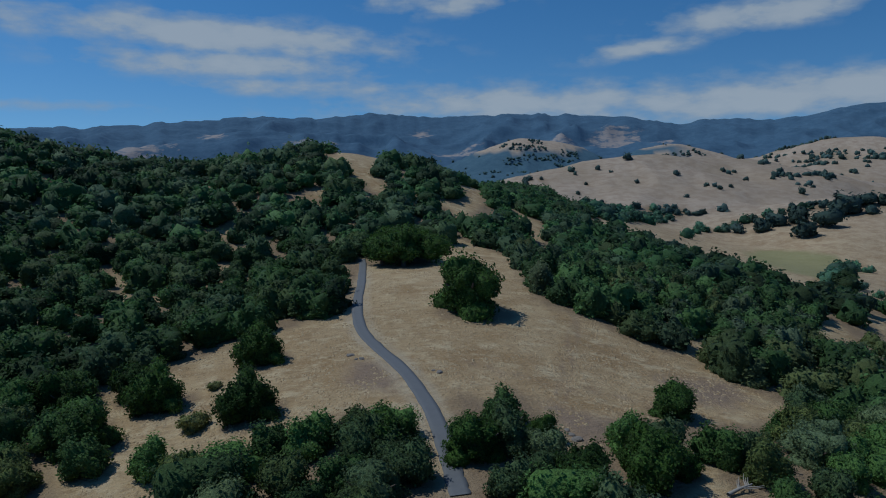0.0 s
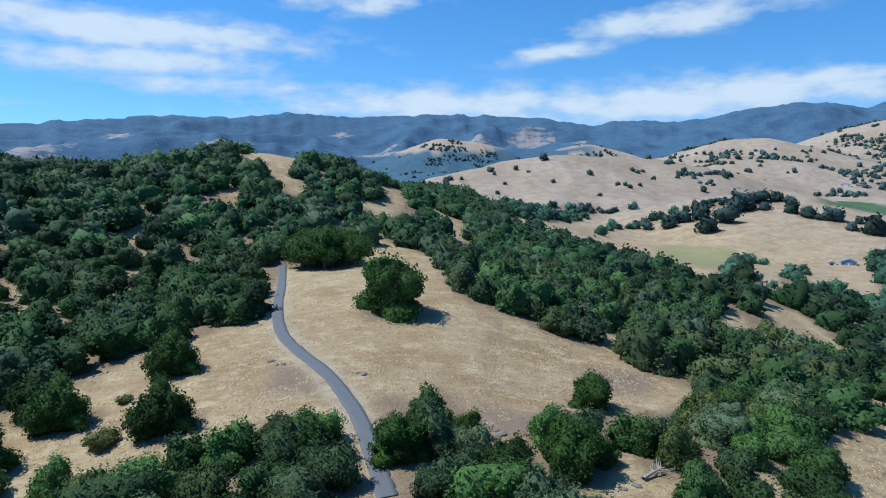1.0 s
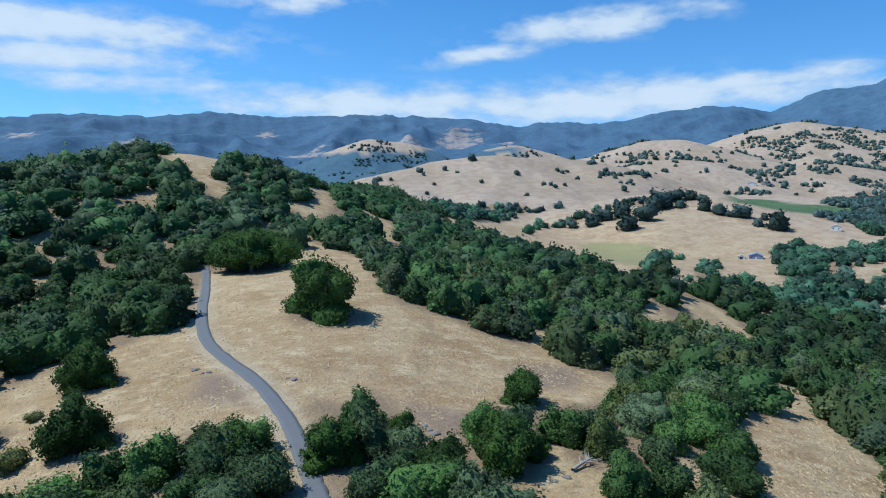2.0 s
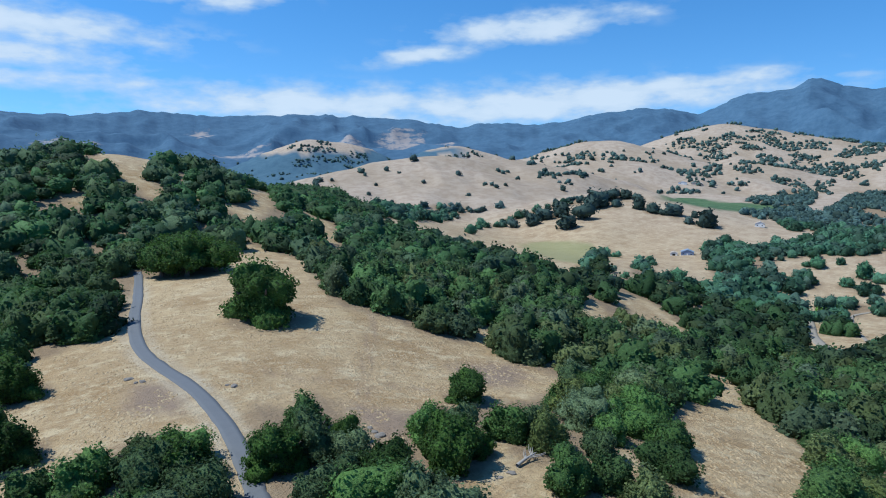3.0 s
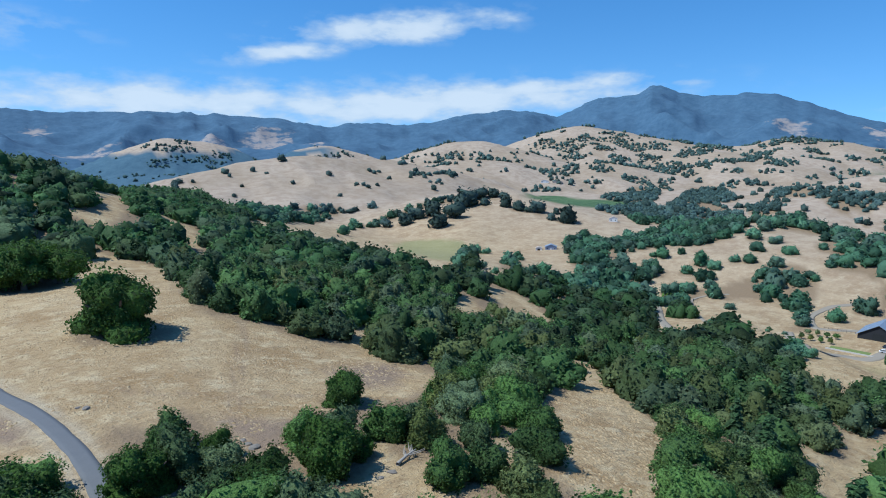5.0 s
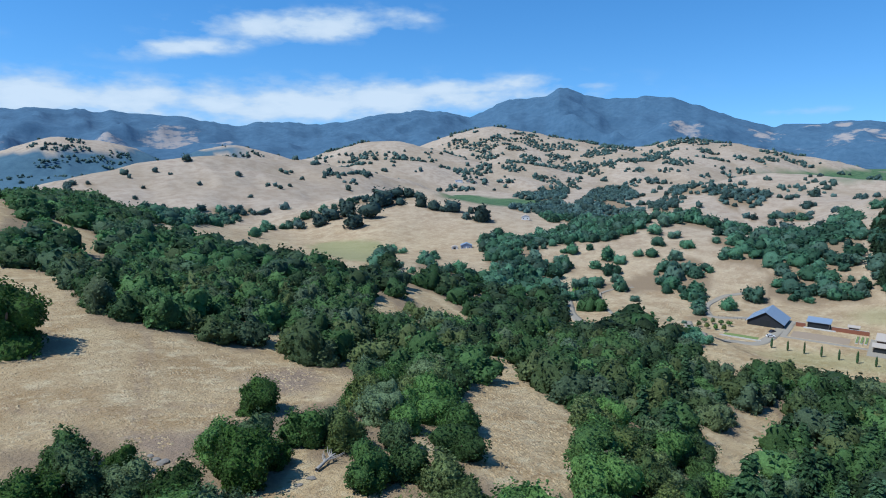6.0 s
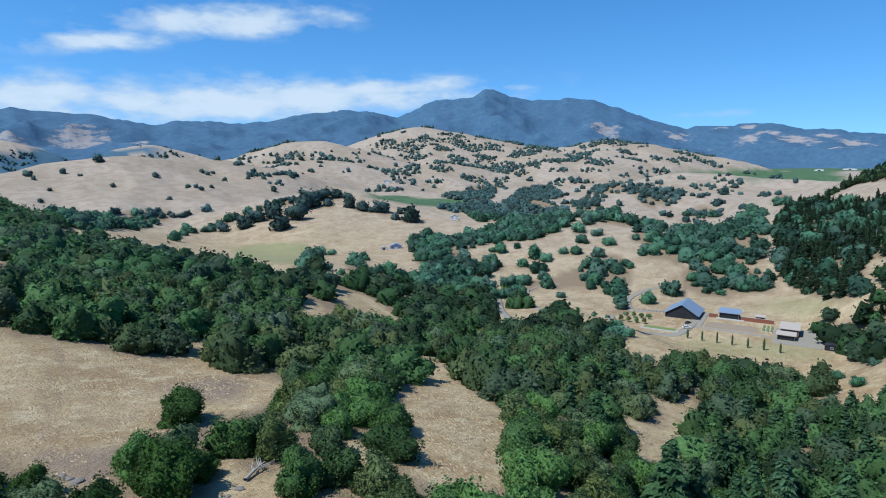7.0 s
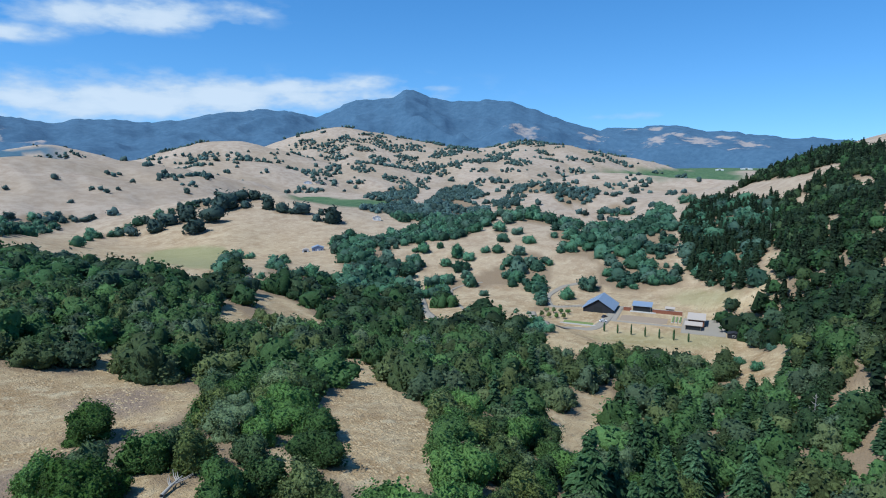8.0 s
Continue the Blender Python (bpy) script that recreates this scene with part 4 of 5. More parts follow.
# crest of the range: bearing in degrees, height over the eye in degrees as it stands 4300 m off
CREST = [(-52, 1.8), (-35, 2.0), (-28, 2.3), (-24, 2.7), (-21, 3.0), (-16.2, 3.4), (-11.4, 3.28), (-6.4, 3.83), (-2.3, 3.49), (1.9, 3.6), (7.7, 3.7),
         (12.6, 3.58), (16.7, 3.3), (20.8, 2.72), (22.8, 3.1), (28, 2.86), (33, 3.7), (37.4, 4.25), (41.3, 3.57), (43.8, 4.73), (45.3, 5.1), (48.3, 5.5),
         (49.2, 6.1), (50.7, 5.78), (53.3, 5.04), (56.1, 5.13), (58.6, 5.0), (61.2, 4.1), (64.2, 3.05), (66.7, 2.5), (72.3, 2.75), (74.6, 2.4),
         (81.8, 1.6), (87.9, 1.25), (110, 1.2)]
# bare spurs of the range: bearing, distance, spread along and across
BALD = [(64.6, 3950, 60, 110), (66.5, 4080, 40, 60), (69.3, 4150, 50, 60), (71.5, 3700, 70, 90), (73, 3950, 60, 80), (75.7, 3700, 80, 90),
        (78.8, 3850, 90, 100), (77.2, 3500, 60, 70), (9, 3280, 190, 190), (15.5, 3650, 140, 170), (19.5, 3300, 90, 120), (1, 3250, 160, 120), (-12, 3300, 130, 130), (-27, 3300, 200, 150), (-20, 3700, 80, 160),
        (-2, 3900, 70, 110), (66, 3850, 90, 140), (69, 3450, 90, 110), (71.5, 4150, 50, 60), (63.5, 4050, 50, 70), (73.2, 3500, 40, 50), (77, 4000, 60, 60), (75, 3800, 100, 150), (79, 3600, 70, 120), (45, 3350, 60, 90), (60, 3500, 90, 90)]


def build_range():
    angle = np.arange(-52, 108, 0.3)
    radius = np.concatenate([np.linspace(2850, 4300, 60), np.linspace(4330, 4850, 8)])
    r, a = np.meshgrid(radius, angle, indexing="ij")
    x, y = r * np.sin(np.radians(a)), r * np.cos(np.radians(a))
    crest_b, crest_e = np.array(CREST).T
    # the mountain's crest, roughened
    e = np.interp(a, crest_b, crest_e)
    top = 4300 * np.tan(np.radians(e)) + EYE_Z + vnoise(a * 0.9, a * 0, 11) * 9 + vnoise(a * 2.7, a * 0, 12) * 5
    k = np.clip((r - 2950) / 1350, 0, 1)
    spur = (0.35 - np.abs(vnoise(x / 420, y / 420, 13))) * 1.2 + (0.35 - np.abs(vnoise(x / 170, y / 170, 14))) * 0.5 + vnoise(x / 70, y / 70, 15) * 0.08
    z = 20 + (top - 20) * (k ** 0.9) * (1 + spur * 0.6 * np.clip((1 - k) * 1.6, 0, 1))
    # lower wooded foothills before it
    foot = 60 + np.interp(a, [-52, -36, -10, 5, 12, 20, 28, 40, 55, 64, 72, 80, 108], [95, 95, 80, 80, 105, 75, 30, 10, 10, 60, 70, 40, 30])
    foot = foot * np.exp(-((r - 3320 - vnoise(a / 5, a * 0, 17) * 120) / 210) ** 2) * (1 + spur * 0.5) + 20
    z = np.maximum(z, foot)
    z = np.where(r > 4310, z - (r - 4310) * 0.35, z)
    z[0] = -30
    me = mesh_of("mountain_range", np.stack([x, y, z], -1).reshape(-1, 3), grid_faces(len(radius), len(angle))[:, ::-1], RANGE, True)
    bald = np.zeros(x.shape)
    for b, d, w, h in BALD:
        across, along = (a - b) * np.radians(1) * d / w, (r - d) / h
        bald = np.maximum(bald, 1.1 * np.exp(-(across ** 2 + along ** 2) * 0.7))
    attribute(me, "bald", bald)
    tagged(new("backdrop", me), "far blue wooded mountain range with one bare peak", "mountains", kind="structure")


build_range()


def smooth_line(points, steps=10):
    p = [Vector((x, y, 0)) for x, y in points]
    line = []
    for k in range(len(p) - 1):
        a, b, c, d = p[max(k - 1, 0)], p[k], p[k + 1], p[min(k + 2, len(p) - 1)]
        for s in range(steps):
            t = s / steps
            line.append(0.5 * (2 * b + (c - a) * t + (2 * a - 5 * b + 4 * c - d) * t * t + (3 * b - a - 3 * c + d) * t ** 3))
    return line + [p[-1]]


def build_road(name, points, half, mat, label, lift=0.16):
    line = smooth_line(points)
    verts = []
    for k, q in enumerate(line):
        way = (line[min(k + 1, len(line) - 1)] - line[max(k - 1, 0)]).normalized()
        side = Vector((way.y, -way.x, 0))
        mid = float(height(q.x, q.y))
        for s in (-1.02, -0.98, -0.5, 0, 0.5, 0.98, 1.02):
            at = q + side * s * (half + 0.12 * vnoise(np.array(k / 3.0), np.array(s * 9.0), 40))
            z = max(float(height(at.x, at.y)), mid - 0.1) + (lift if abs(s) < 1 else -0.5)
            verts.append((at.x, at.y, z))
    me = mesh_of(name, verts, grid_faces(len(line), 7)[:, ::-1], mat, True)
    tagged(new(name, me), label, "road", kind="structure")


build_road("road", ROAD, 1.42, ASPHALT, "narrow grey asphalt ranch road along the ridge")
build_road("road", VALLEY_ROAD, 2.6, PALE_ROAD, "pale grey valley road bending between oaks", 0.3)
build_road("road", BARN_LANE, 2.0, PALE_ROAD, "pale gravel lane round the oaks behind the barn", 0.3)
build_road("road", DRIVE, 2.6, PALE_ROAD, "pale gravel drive in front of the barn", 0.3)
build_road("road", HILL_LANE, 1.0, PALE_ROAD, "pale gravel lane up the low hill", 0.3)


# ---------------------------------------------------------------- trees
def scatter(seed, spacing, box, keep):
    """Uneven places on a grid of that spacing inside box = (x0, x1, y0, y1), where keep(x, y)."""
    rng = np.random.RandomState(seed)
    gx, gy = np.meshgrid(np.arange(box[0], box[1], spacing), np.arange(box[2], box[3], spacing))
    gx = (gx + rng.uniform(-0.5, 0.5, gx.shape) * spacing).ravel()
    gy = (gy + rng.uniform(-0.5, 0.5, gy.shape) * spacing).ravel()
    ok = keep(gx, gy)
    return gx[ok], gy[ok]


def blob_points(rng, count):
    """Directions spread over a ball, fewer below."""
    d = rng.normal(size=(count * 2, 3))
    d /= np.linalg.norm(d, axis=1)[:, None]
    return d[d[:, 2] > -0.8][:count]


def ico(level):
    bm = bmesh.new()
    bmesh.ops.create_icosphere(bm, subdivisions=level, radius=1)
    v = np.array([q.co for q in bm.verts])
    f = np.array([[q.index for q in g.verts] for g in bm.faces])
    bm.free()
    return v, f


FINE, MEDIUM, COARSE = ico(4), ico(3), ico(2)


def crown_arrays(seed, width, tall, lobes, sprays, leaf, core, low=0.2):
    """An oak's crown: one lobed dome, with sprays of leaves standing in and off its surface. Returns verts, tris, quads."""
    rng = np.random.RandomState(seed)
    lobe = blob_points(rng, lobes)
    size, wide = rng.uniform(0.5, 1.0, len(lobe)), rng.uniform(0.85, 1.3, len(lobe)) * 2.1 / math.sqrt(lobes)
    twig = blob_points(rng, lobes * 5)
    high = low + 0.26 * (1 - low)

    def surface(d):
        far = 2 - 2 * d @ lobe.T
        swell = np.max(size * np.sqrt(np.clip(1 - far / wide ** 2, 0, 1)), axis=1)
        knob = np.max(np.sqrt(np.clip(1 - (2 - 2 * d @ twig.T) * lobes * 0.9, 0, 1)), axis=1)
        turn = np.arctan2(d[:, 1], d[:, 0])
        out = (0.47 + 0.48 * swell + 0.1 * knob) * (1 + 0.15 * np.sin(turn * 2 + seed) + 0.1 * np.sin(turn * 3 + seed * 1.7))
        out = out / (np.hypot(d[:, 0], d[:, 1]) ** 2.4 + np.abs(d[:, 2]) ** 2.4) ** (1 / 2.4)
        up = np.where(d[:, 2] > 0, 1 - high, (high - low) * 1.9) * tall
        return np.stack([d[:, 0] * width * 0.5, d[:, 1] * width * 0.5, d[:, 2] * up], 1) * out[:, None]

    v, f = core
    middle = np.array([0, 0, high * tall])
    verts = [surface(v) * 0.9 + middle]
    d = rng.normal(size=(sprays * 2, 3))
    d /= np.linalg.norm(d, axis=1)[:, None]
    d = d[d[:, 2] > rng.uniform(-0.95, -0.25, len(d))][:sprays]
    at = surface(d) * rng.uniform(0.86, 1.07, (len(d), 1)) + middle
    nrm = d * 0.8 + np.array([0, 0, 0.35]) + rng.normal(size=d.shape) * 0.6
    nrm /= np.linalg.norm(nrm, axis=1)[:, None]
    t = np.cross(nrm, rng.normal(size=d.shape))
    t /= np.linalg.norm(t, axis=1)[:, None]
    b = np.cross(nrm, t)
    s = leaf * rng.uniform(0.55, 1.4, (len(d), 1))
    verts.append(np.stack([at - t * s, at - b * s * 0.7, at + t * s, at + b * s * 0.7], 1).reshape(-1, 3))
    return np.vstack(verts), f, np.arange(len(d) * 4).reshape(-1, 4) + len(v)


def tube(path, radii, sides=7):
    """Verts and quads of a tapered limb along a path."""
    verts = []
    for k, p in enumerate(path):
        way = np.array(path[min(k + 1, len(path) - 1)]) - np.array(path[max(k - 1, 0)])
        way = way / np.linalg.norm(way)
        side = np.cross(way, [0.3, 1, 0.2])
        side /= np.linalg.norm(side)
        up = np.cross(way, side)
        for s in range(sides):
            a = 2 * math.pi * s / sides
            verts.append(np.array(p) + radii[k] * (side * math.cos(a) + up * math.sin(a)))
    return np.array(verts), grid_faces(len(path), sides, True)


def trunk_mesh(seed, width, tall):
    rng = np.random.RandomState(seed)
    verts, faces, n = [], [], 0
    lean = rng.uniform(-0.4, 0.4, 2)
    fork = np.array([lean[0], lean[1], tall * 0.28])
    parts = [([(0, 0, -0.6), (lean[0] * 0.3, lean[1] * 0.3, tall * 0.1), tuple(fork)], (0.055 * width, 0.038 * width, 0.034 * width))]
    for k in range(5):
        a = 2 * math.pi * (k + rng.rand() * 0.6) / 5
        end = fork + np.array([math.cos(a) * width * 0.3, math.sin(a) * width * 0.3, tall * rng.uniform(0.18, 0.32)])
        bend = fork * 0.5 + end * 0.5 + np.array([math.cos(a), math.sin(a), -0.3]) * width * 0.04
        parts.append(([tuple(fork), tuple(bend), tuple(end)], (0.03 * width, 0.02 * width, 0.008 * width)))
    for path, radii in parts:
        v, f = tube(path, radii)
        verts.append(v)
        faces.append(f + n)
        n += len(v)
    return mesh_of("trunk", np.vstack(verts), np.vstack(faces), BARK, True)


def oak_kind(seed, width, tall, leaf_mat, lobes=24, sprays=2000, leaf=0.26, core=MEDIUM, low=0.03):
    v, t, q = crown_arrays(seed, width, tall, lobes, sprays, leaf, core, low)
    crown = mesh_of("crown", v, [t, q], leaf_mat, True)
    return crown, trunk_mesh(seed + 50, width, tall), width


KINDS = [oak_kind(100 + k, (9.5, 11, 8.5, 12.5, 10)[k], (7.4, 8.2, 7.6, 8.6, 7)[k], OAK, (16, 22, 14, 26, 18)[k]) for k in range(5)]

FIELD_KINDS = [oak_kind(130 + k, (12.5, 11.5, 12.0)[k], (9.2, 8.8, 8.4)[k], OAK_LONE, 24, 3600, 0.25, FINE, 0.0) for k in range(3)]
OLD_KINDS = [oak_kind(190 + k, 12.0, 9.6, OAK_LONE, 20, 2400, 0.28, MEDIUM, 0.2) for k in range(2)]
SHRUB_KINDS = [oak_kind(180 + k, 8.5, 5.0, SHRUB_LEAF, 14, 700, 0.3) for k in range(3)]
HILL_KINDS = [oak_kind(150 + k, (9.5, 11, 8.5, 12.5, 10)[k], (6.8, 8, 7, 8, 6.6)[k], OAK_HILL, 11, 120, 0.7, COARSE) for k in range(5)]
FAR_KINDS = [oak_kind(120 + k, (9.5, 11, 8.5, 12.5, 10)[k], (6.8, 8, 7, 8, 6.6)[k], OAK_VALLEY, 13, 260, 0.5) for k in range(5)]


def plant(kind, x, y, size, turn, label, name="oak_tree", group="oaks on the ridge", kinds=None):
    crown, trunk, _ = (kinds or KINDS)[kind]
    tree = new(name)
    odd = random.Random(int(x * 31 + y * 17))
    wide, tall = odd.uniform(0.86, 1.16), odd.uniform(0.85, 1.08)
    if kinds is FIELD_KINDS:
        wide, tall = odd.uniform(0.95, 1.05), odd.uniform(0.95, 1.05)
    tree.matrix_world = Matrix.LocRotScale((x, y, float(height(x, y)) - 0.1), Euler((0, 0, turn)), (size * wide, size / wide, size * tall))
    for part_name, me in (("trunk", trunk), ("crown", crown)):
        ob = new(part_name, me)
        ob.parent = tree
    return tagged(tree, label, "tree", group)


def fir_arrays(seed, tiers, sprays, leaf):
    """A fir's crown, 1 wide and 1.75 tall: a slim dark core with tiers of drooping sprays."""
    rng = np.random.RandomState(seed)
    tall = 1.75
    v, f = tube([(0, 0, 0.1), (0.02, 0, 0.6), (0, 0.02, 1.2), (0, 0, tall * 0.9)], (0.22, 0.21, 0.12, 0.02), 7)
    verts, quads, n = [v], [f], len(v)
    for k in range(tiers):
        h = 0.12 + (tall - 0.2) * (k + rng.rand() * 0.5) / tiers
        out = 0.52 * (1 - h / tall) ** 0.8 * rng.uniform(0.75, 1.15) + 0.03
        m = max(4, int(sprays * (1 - 0.65 * h / tall)))
        a = rng.rand(m) * 6.283
        d = np.stack([np.cos(a), np.sin(a), np.zeros(m)], 1)
        side = np.stack([-np.sin(a), np.cos(a), np.zeros(m)], 1)
        reach = out * rng.uniform(0.65, 1.1, (m, 1))
        root = d * reach * 0.35 + np.array([0, 0, h + 0.03])
        tip = d * reach + np.array([0, 0, h]) - np.array([0, 0, 1]) * reach * rng.uniform(0.1, 0.5, (m, 1))
        half = (root + tip) / 2
        w = leaf * rng.uniform(0.7, 1.3, (m, 1))
        tilt = np.array([0, 0, 1]) * rng.uniform(-0.6, 0.6, (m, 1)) * w
        verts.append(np.stack([root, half - side * w - tilt, tip, half + side * w + tilt], 1).reshape(-1, 3))
        quads.append(np.arange(m * 4).reshape(-1, 4) + n)
        n += m * 4
    return np.vstack(verts), np.zeros((0, 3), int), np.vstack(quads)


def forest(name, places, spread, lobes, leaves, leaf, label, mat, seed, fir=False, core=COARSE):
    """Many trees joined in one piece of woodland."""
    rng = np.random.RandomState(seed)
    kinds = [fir_arrays(seed + k, lobes, leaves, leaf) if fir else crown_arrays(seed + k, 1.0, 0.8, lobes, leaves, leaf, core, 0.0) for k in range(7)]
    verts, tris, quads, tone, n = [], [], [], [], 0
    x, y = places
    z = height(x, y)
    for k in range(len(x)):
        v, t, q = kinds[rng.randint(7)]
        w = rng.uniform(*spread)
        a = rng.rand() * 6.283
        c, s = math.cos(a) * w, math.sin(a) * w
        tall = w * (rng.uniform(0.62, 1.05) if fir else rng.uniform(0.75, 1.05))
        verts.append(np.stack([v[:, 0] * c - v[:, 1] * s + x[k], v[:, 0] * s + v[:, 1] * c + y[k], v[:, 2] * tall + z[k] - 0.04 * tall], 1))
        tris.append(t + n)
        quads.append(q + n)
        n += len(v)
        tone.append(np.full(len(v), rng.rand()))
    me = mesh_of(name, np.vstack(verts), [part for part in (np.vstack(tris), np.vstack(quads)) if len(part)], mat, True)
    attribute(me, "tone", np.concatenate(tone))
    return tagged(new(name, me), label, "woodland", kind="stuff")


SPLIT = 138.0


def sector(x, y):
    a = np.degrees(np.arctan2(x, y))
    return (a > -46) & (a < 98)


LONE = [FRONT_OAKS + HEAD_OAKS + FIELD_OAKS, KNOLL_OAKS, CREST_OAKS, PASTURE_OAKS, BARN_OAKS, VALLEY_OAKS]


def clear_of_lone(x, y):
    """Keeps the woods off the trees that stand by themselves."""
    ok = np.ones(np.shape(x), bool)
    for group in LONE:
        for tx, ty, w in group:
            ok &= np.hypot(x - tx, y - ty) > w * 0.48
    for line, gap in ((ROAD, 5.6), (VALLEY_ROAD, 4.0), (BARN_LANE, 5.0), (DRIVE, 6.0), (HILL_LANE, 2.5)):
        ok &= distance_to(line, x, y) > gap
    return ok


def fir_kind(seed, width):
    v, t, f = fir_arrays(seed, 21, 46, 0.06)
    return mesh_of("crown", v * width, f, FIR), mesh_of("trunk", *tube([(0, 0, -0.6), (0, 0, 0.6 * width)], (0.05 * width, 0.04 * width)), BARK, True), width


FIRS = [fir_kind(140 + k, (5.6, 6.4, 5.0)[k]) for k in range(3)]


def fir_country(x, y):
    """Where firs stand among the oaks: the north slope under the eye and the wooded hill."""
    a, r = np.degrees(np.arctan2(x, y)), np.hypot(x, y)
    return (a > 57) & (r < 240) & (vnoise(x / 26, y / 26, 51) > -0.15)


def slope_place(x, y):
    mixed = vnoise(x / 11, y / 11, 52)
    return (inside(STANDS["conifer_slope"], x, y) & (mixed > -0.2)) | (inside(STANDS["hill_woods"], x, y) & (mixed > -0.05))


near = scatter(1, 7.2, (-130, 170, 10, 170), lambda x, y: wooded(x, y, 1.3) & sector(x, y) & (np.hypot(x, y) < SPLIT) & (np.hypot(x, y) > 48) & clear_of_lone(x, y) & ~hides_glade(x, y, 5.5))
rng = np.random.RandomState(7)
for x, y in zip(*near):
    if fir_country(x, y) and rng.rand() < 0.35:
        plant(rng.randint(3), x, y, rng.uniform(1.0, 1.5), rng.rand() * 6.28, "dark green fir with drooping boughs", "fir_tree", "firs on the slope", FIRS)
    else:
        plant(rng.randint(5), x, y, rng.uniform(0.68, 1.08), rng.rand() * 6.28, "dark green live oak with a broad rounded crown")
for k, group in enumerate([FIELD_OAKS, KNOLL_OAKS, CREST_OAKS, PASTURE_OAKS, BARN_OAKS]):
    for x, y, w in group:
        kind = 0 if w > 11 and k == 0 else rng.randint(3) if k == 0 else rng.randint(5)
        plant(kind, x, y, (1.12 if k == 0 else 1.08) * w / (FIELD_KINDS if k == 0 else KINDS)[kind][2], rng.rand() * 6.28, "lone dark green oak standing in dry grass", group="lone oaks", kinds=FIELD_KINDS if k == 0 else FAR_KINDS if math.hypot(x, y) < 650 else HILL_KINDS)
for x, y, w in FRONT_OAKS:
    plant(rng.randint(5), x, y, w / 10.3, rng.rand() * 6.28, "dark green live oak with a broad rounded crown")
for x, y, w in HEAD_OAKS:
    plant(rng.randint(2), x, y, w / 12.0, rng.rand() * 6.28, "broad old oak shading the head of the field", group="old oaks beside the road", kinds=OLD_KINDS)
for x, y, w in VALLEY_OAKS:
    plant(rng.randint(5), x, y, 1.1 * w / 10.3, rng.rand() * 6.28, "grey-green valley oak beside the valley road", group="oaks by the valley road", kinds=FAR_KINDS)
for x, y, w in SHRUBS:
    tagged(plant(2, x, y, w / 8.5, 0.4, "yellow-green shrub in dry grass", "shrub", "shrubs in the field", SHRUB_KINDS), category="shrub")
firs = scatter(6, 5.2, (0, 1000, -120, 500), lambda x, y: wooded(x, y, 2.0) & (np.hypot(x, y) >= SPLIT) & slope_place(x, y) & clear_of_lone(x, y))
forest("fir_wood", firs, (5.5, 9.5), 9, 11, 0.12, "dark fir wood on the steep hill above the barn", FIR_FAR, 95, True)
mixed_firs = scatter(16, 6.0, (0, 300, -120, 200), lambda x, y: wooded(x, y, 2.0) & (np.hypot(x, y) >= SPLIT) & fir_country(x, y) & ~slope_place(x, y) & (vnoise(x / 9, y / 9, 53) > 0.2) & clear_of_lone(x, y))
forest("slope_firs", mixed_firs, (5, 8), 12, 22, 0.09, "green firs among the oaks on the slope", FIR_MID, 97, True)


def oak_land(x, y, r0, r1):
    r = np.hypot(x, y)
    return (r >= r0) & (r < r1) & sector(x, y) & wooded(x, y, 2.6) & ~(inside(STANDS["conifer_slope"], x, y) & (vnoise(x / 11, y / 11, 52) > 0.15)) & clear_of_lone(x, y) & ~hides_glade(x, y, np.where((r > 270) & (x < 130), 6.5, 3.6))


mid = scatter(2, 8.4, (-280, 280, -30, 280), lambda x, y: oak_land(x, y, SPLIT, 270) & (x > y * 0.12))
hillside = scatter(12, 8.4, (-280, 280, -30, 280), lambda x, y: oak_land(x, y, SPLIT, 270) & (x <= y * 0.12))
forest("hillside_woodland", hillside, (7, 14.5), 20, 480, 0.041, "dark green oak woodland on the home hill, leaves tinted for shade", OAK_SHADE, 35, core=MEDIUM)
forest("oak_woodland", mid, (7, 14.5), 22, 520, 0.041, "dense dark green live oak woodland on the slopes", OAK_MID, 30, core=MEDIUM)
outer = scatter(5, 10.2, (-600, 130, -60, 900), lambda x, y: oak_land(x, y, 270, 850) & (x < 130))
forest("outer_woodland", outer, (9, 19), 14, 130, 0.062, "farther live oak woodland on the home hill", OAK_FAR, 45)
east = scatter(15, 9.6, (130, 900, -60, 900), lambda x, y: oak_land(x, y, 270, 400) | (oak_land(x, y, 400, 850) & inside(STANDS["hill_woods"], x, y)))
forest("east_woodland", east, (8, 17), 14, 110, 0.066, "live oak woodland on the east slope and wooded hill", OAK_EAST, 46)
floor = scatter(8, 9.4, (0, 900, -80, 900), lambda x, y: oak_land(x, y, 400, 850) & (x >= 130) & ~inside(STANDS["hill_woods"], x, y) & (vnoise(x / 14, y / 14, 56) > -0.42))
forest("valley_woodland", floor, (6, 18), 12, 62, 0.085, "grey-green oak woodland along the valley floor", HAZY_OAK, 47)
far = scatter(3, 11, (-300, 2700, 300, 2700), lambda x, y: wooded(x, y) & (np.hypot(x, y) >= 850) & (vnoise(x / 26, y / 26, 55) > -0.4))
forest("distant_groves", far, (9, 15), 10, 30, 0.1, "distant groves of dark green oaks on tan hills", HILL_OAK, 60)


CLUMPS = HIGH_CLUMPS + GULLY_CLUMPS + SLOPE_CLUMPS + KNOLL_CLUMPS + GROVE_CLUMPS + EAST_CLUMPS + SPUR_CLUMPS


